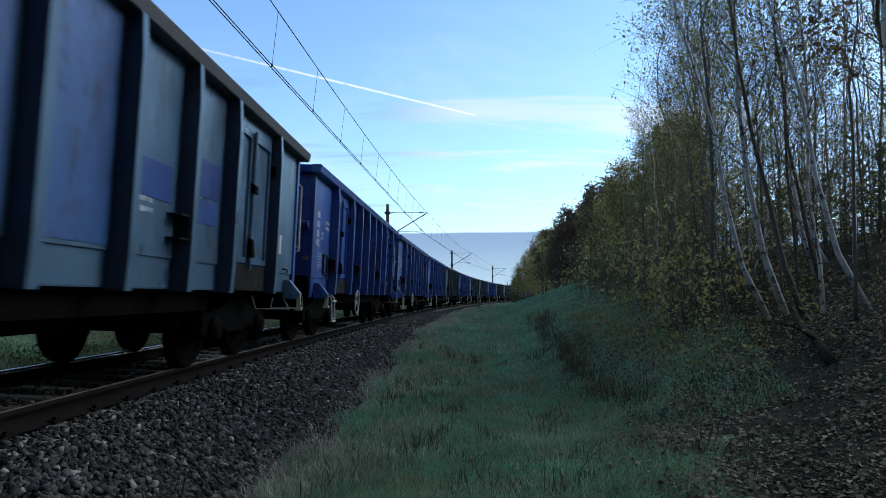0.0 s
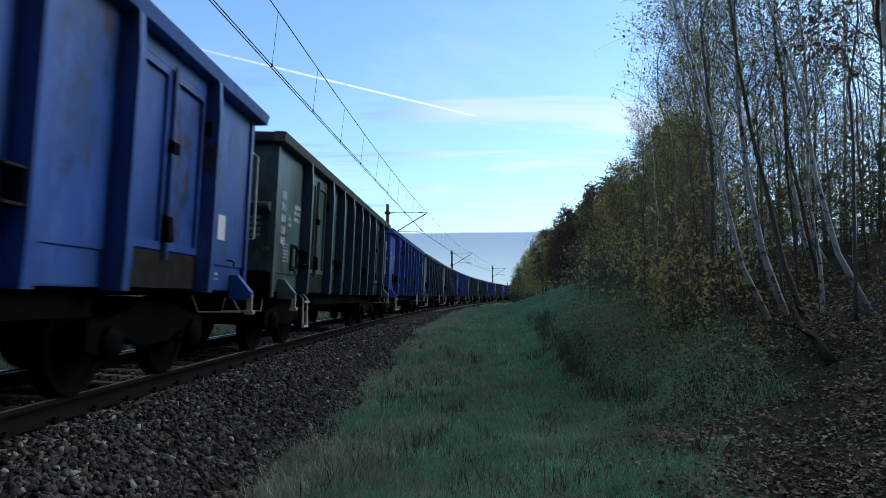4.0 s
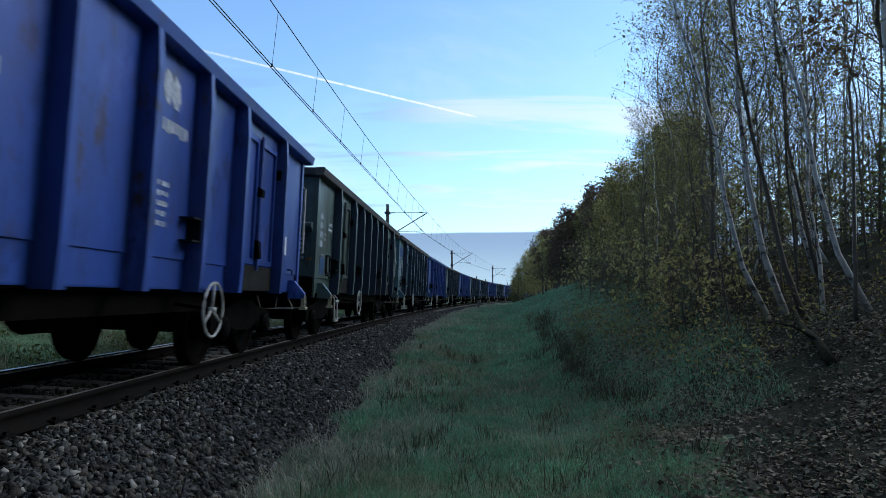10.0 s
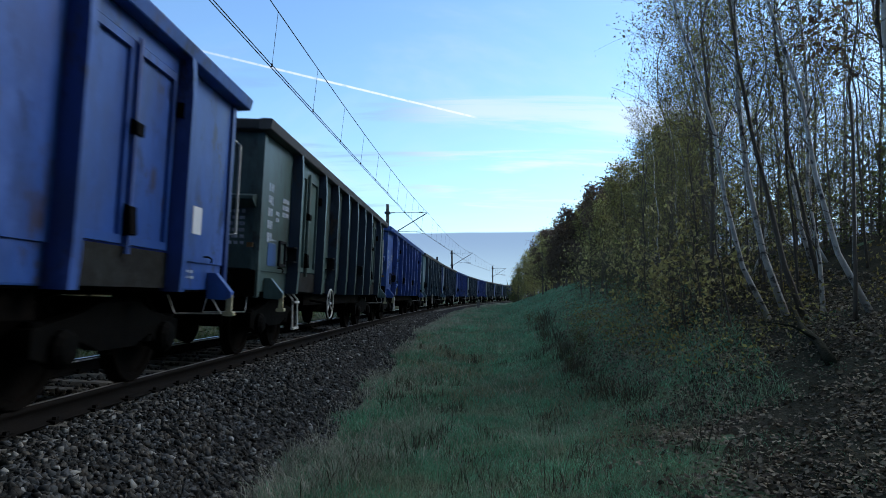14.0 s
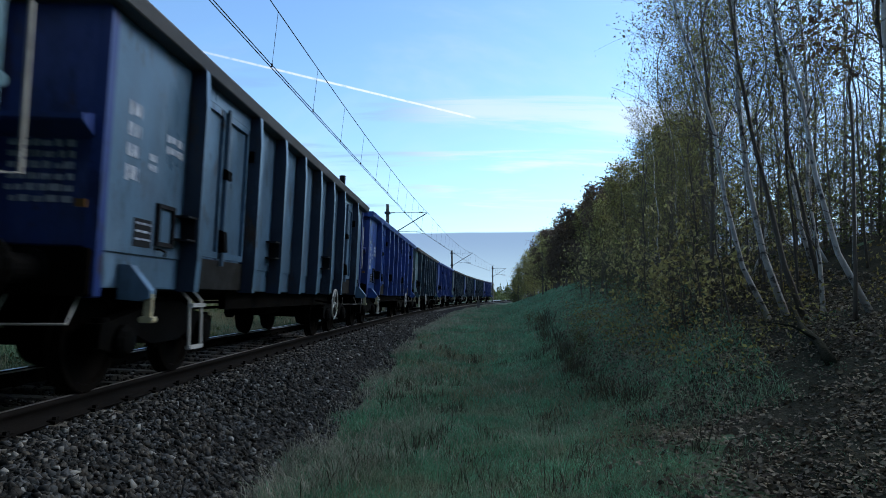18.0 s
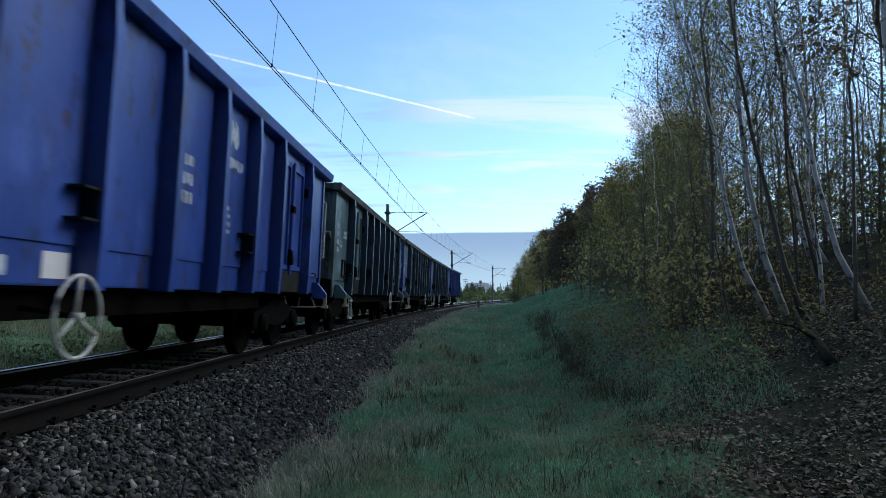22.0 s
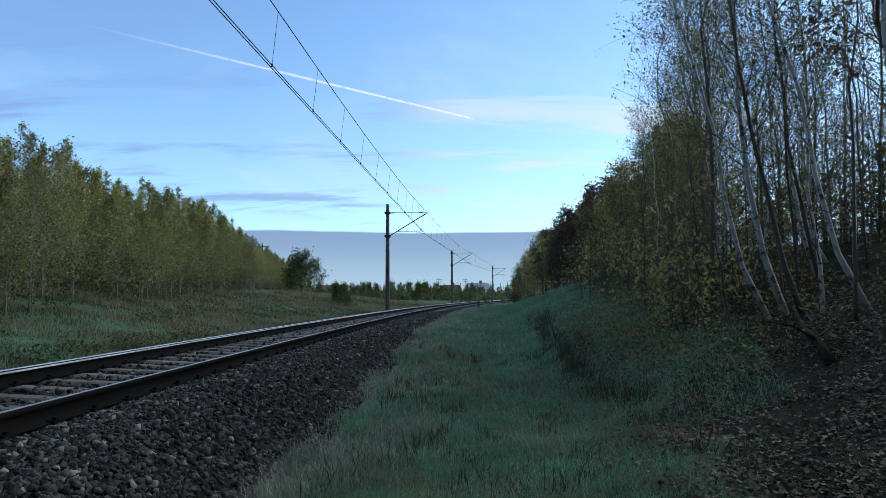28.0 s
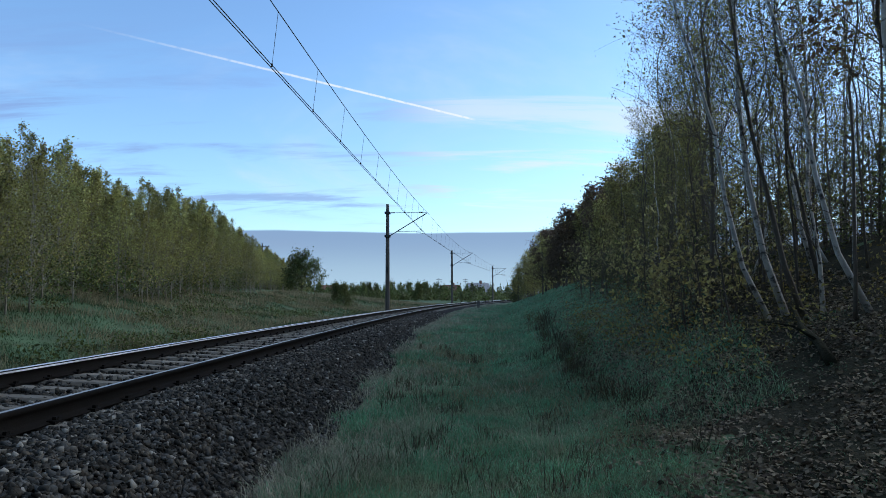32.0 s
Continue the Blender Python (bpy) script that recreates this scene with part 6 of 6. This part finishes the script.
def stones():
    """Broken stone lying over the bed: a few shapes, turned and sized one by one."""
    ico = np.array([(a, b, c) for a in (-1, 1) for b in (-1, 1) for c in (-1, 1)], float) * 0.75
    tri = np.array([(0, 1, 3), (0, 3, 2), (4, 6, 7), (4, 7, 5), (0, 4, 5), (0, 5, 1), (2, 3, 7), (2, 7, 6), (0, 2, 6), (0, 6, 4), (1, 5, 7), (1, 7, 3)])
    shapes = [(ico + rng.uniform(-0.5, 0.5, (8, 3))) * rng.uniform(0.65, 1.25, (1, 3)) * (1.15, 0.9, 0.7) for _ in range(16)]
    bo = [-2.3, -1.75, -1.4, -0.9, 0.9, 1.4, 1.75, 2.2, 2.75]
    bz = [-0.55, -0.24, -0.185, -0.2, -0.2, -0.185, -0.24, -0.55, -1.05]
    n = 52000
    s = 3.0 * (48 / 3.0) ** rng.uniform(0, 1, n)
    s[:5000] = rng.uniform(-8, 3.0, 5000)
    o = np.where(rng.uniform(0, 1, n) < 0.78, rng.uniform(0.85, 2.62, n), rng.uniform(-1.7, 0.68, n))
    p = on_track(s, 0.0)
    th = np.interp(s, S_ALL, TH_ALL)
    zz = np.interp(o, bo, bz) - np.clip(o, -2, 2) * CANT
    gzv = ground_z(p[:, 0] + o * np.cos(th), p[:, 1] - o * np.sin(th))
    zz = np.maximum(zz, gzv)
    c = np.stack([p[:, 0] + o * np.cos(th), p[:, 1] - o * np.sin(th), zz + rng.uniform(-0.012, 0.02, n)], 1)
    keep = (np.abs(o + 0.7535) > 0.10) & (np.abs(o - 0.7535) > 0.10)
    c, s = c[keep], s[keep]
    n = len(c)
    size = rng.uniform(0.011, 0.031, n) * (1 + 0.014 * s)
    pick = rng.integers(0, 16, n)
    ang = rng.uniform(0, 2 * math.pi, (n, 2))
    base = np.stack(shapes)[pick] * size[:, None, None]
    ca, sa, cb, sb = np.cos(ang[:, :1]), np.sin(ang[:, :1]), np.cos(ang[:, 1:]), np.sin(ang[:, 1:])
    X, Y, Z = base[..., 0], base[..., 1], base[..., 2]
    X, Y = X * ca - Y * sa, X * sa + Y * ca
    Y, Z = Y * cb - Z * sb, Y * sb + Z * cb
    v = np.stack([X, Y, Z], -1) + c[:, None, :]
    near = np.argsort(np.where(s > 3.0, s, 99))[:110]
    rest = np.setdiff1d(np.arange(n), near)
    f = (np.arange(len(rest))[:, None, None] * 8 + tri).reshape(-1, 3)
    ob = new("ballast_stones", bulk("ballast_stones", v[rest].reshape(-1, 3), f, M["stone"]))
    ob.parent = TRACK
    tagged(ob, "loose dark grey ballast stones", kind="stuff")
    white = rest[rng.uniform(0, 1, len(rest)) < 0.035]
    f = (np.arange(len(white))[:, None, None] * 8 + tri).reshape(-1, 3)
    ob = new("pale_stones", bulk("pale_stones", (v[white] + (0, 0, 0.012)).reshape(-1, 3), f, M["pale"]))
    ob.parent = TRACK
    tagged(ob, "scattered pale ballast stones", kind="stuff")
    meshes = [bulk("stone", sh, tri, M["stone"]) for sh in shapes]
    for i in near:
        m = Matrix.Translation(c[i]) @ Matrix.Rotation(ang[i, 1], 4, "X") @ Matrix.Rotation(ang[i, 0], 4, "Z") @ Matrix.Scale(float(size[i]), 4)
        part("stone", meshes[pick[i]], None, TRACK, at=m)


track_pieces()
stones()


# ---------------------------------------------------------------- what moves
def motions():
    m = TRAIL.matrix_basis.copy()
    walk(TRAIL, [(t, Matrix.Translation((0.4 * (16 - t), 0, 0.45 * (16 - t))) @ m) for t in (0.0, 16.0, 32.0)])
    for k, w in WAGONS.items():
        rows = []
        for i in range(0, 65):
            t = i * 0.5
            s = run(t) + 14.04 * k + MIDDLE
            a, b = track_pose(s - 4.5), track_pose(s + 4.5)
            m = track_pose(s)
            m.translation = (a.translation + b.translation) / 2
            rows.append((t, m))
        walk(w, rows)
        wheels = [o for o in w.children_recursive if o.name.split(".")[0] == "wheelset"]
        times = [i / 30 for i in range(0, 961) if -16 < run(i / 30) + 14.04 * k + MIDDLE < 70]
        if not times:
            continue
        times = ([0.0] if times[0] > 0 else []) + times + ([32.0] if times[-1] < 31.99 else [])
        for o in wheels:
            ax = o.matrix_basis.translation.copy()
            start = run(times[1])
            rows = []
            for t in times:
                tt = min(max(t, times[1]), times[-2]) if len(times) > 2 else t
                ang = (run(tt) - start) / 0.46
                rows.append((t, Matrix.Translation(ax) @ Matrix.Rotation(ang, 4, "Y")))
            walk(o, rows)


motions()
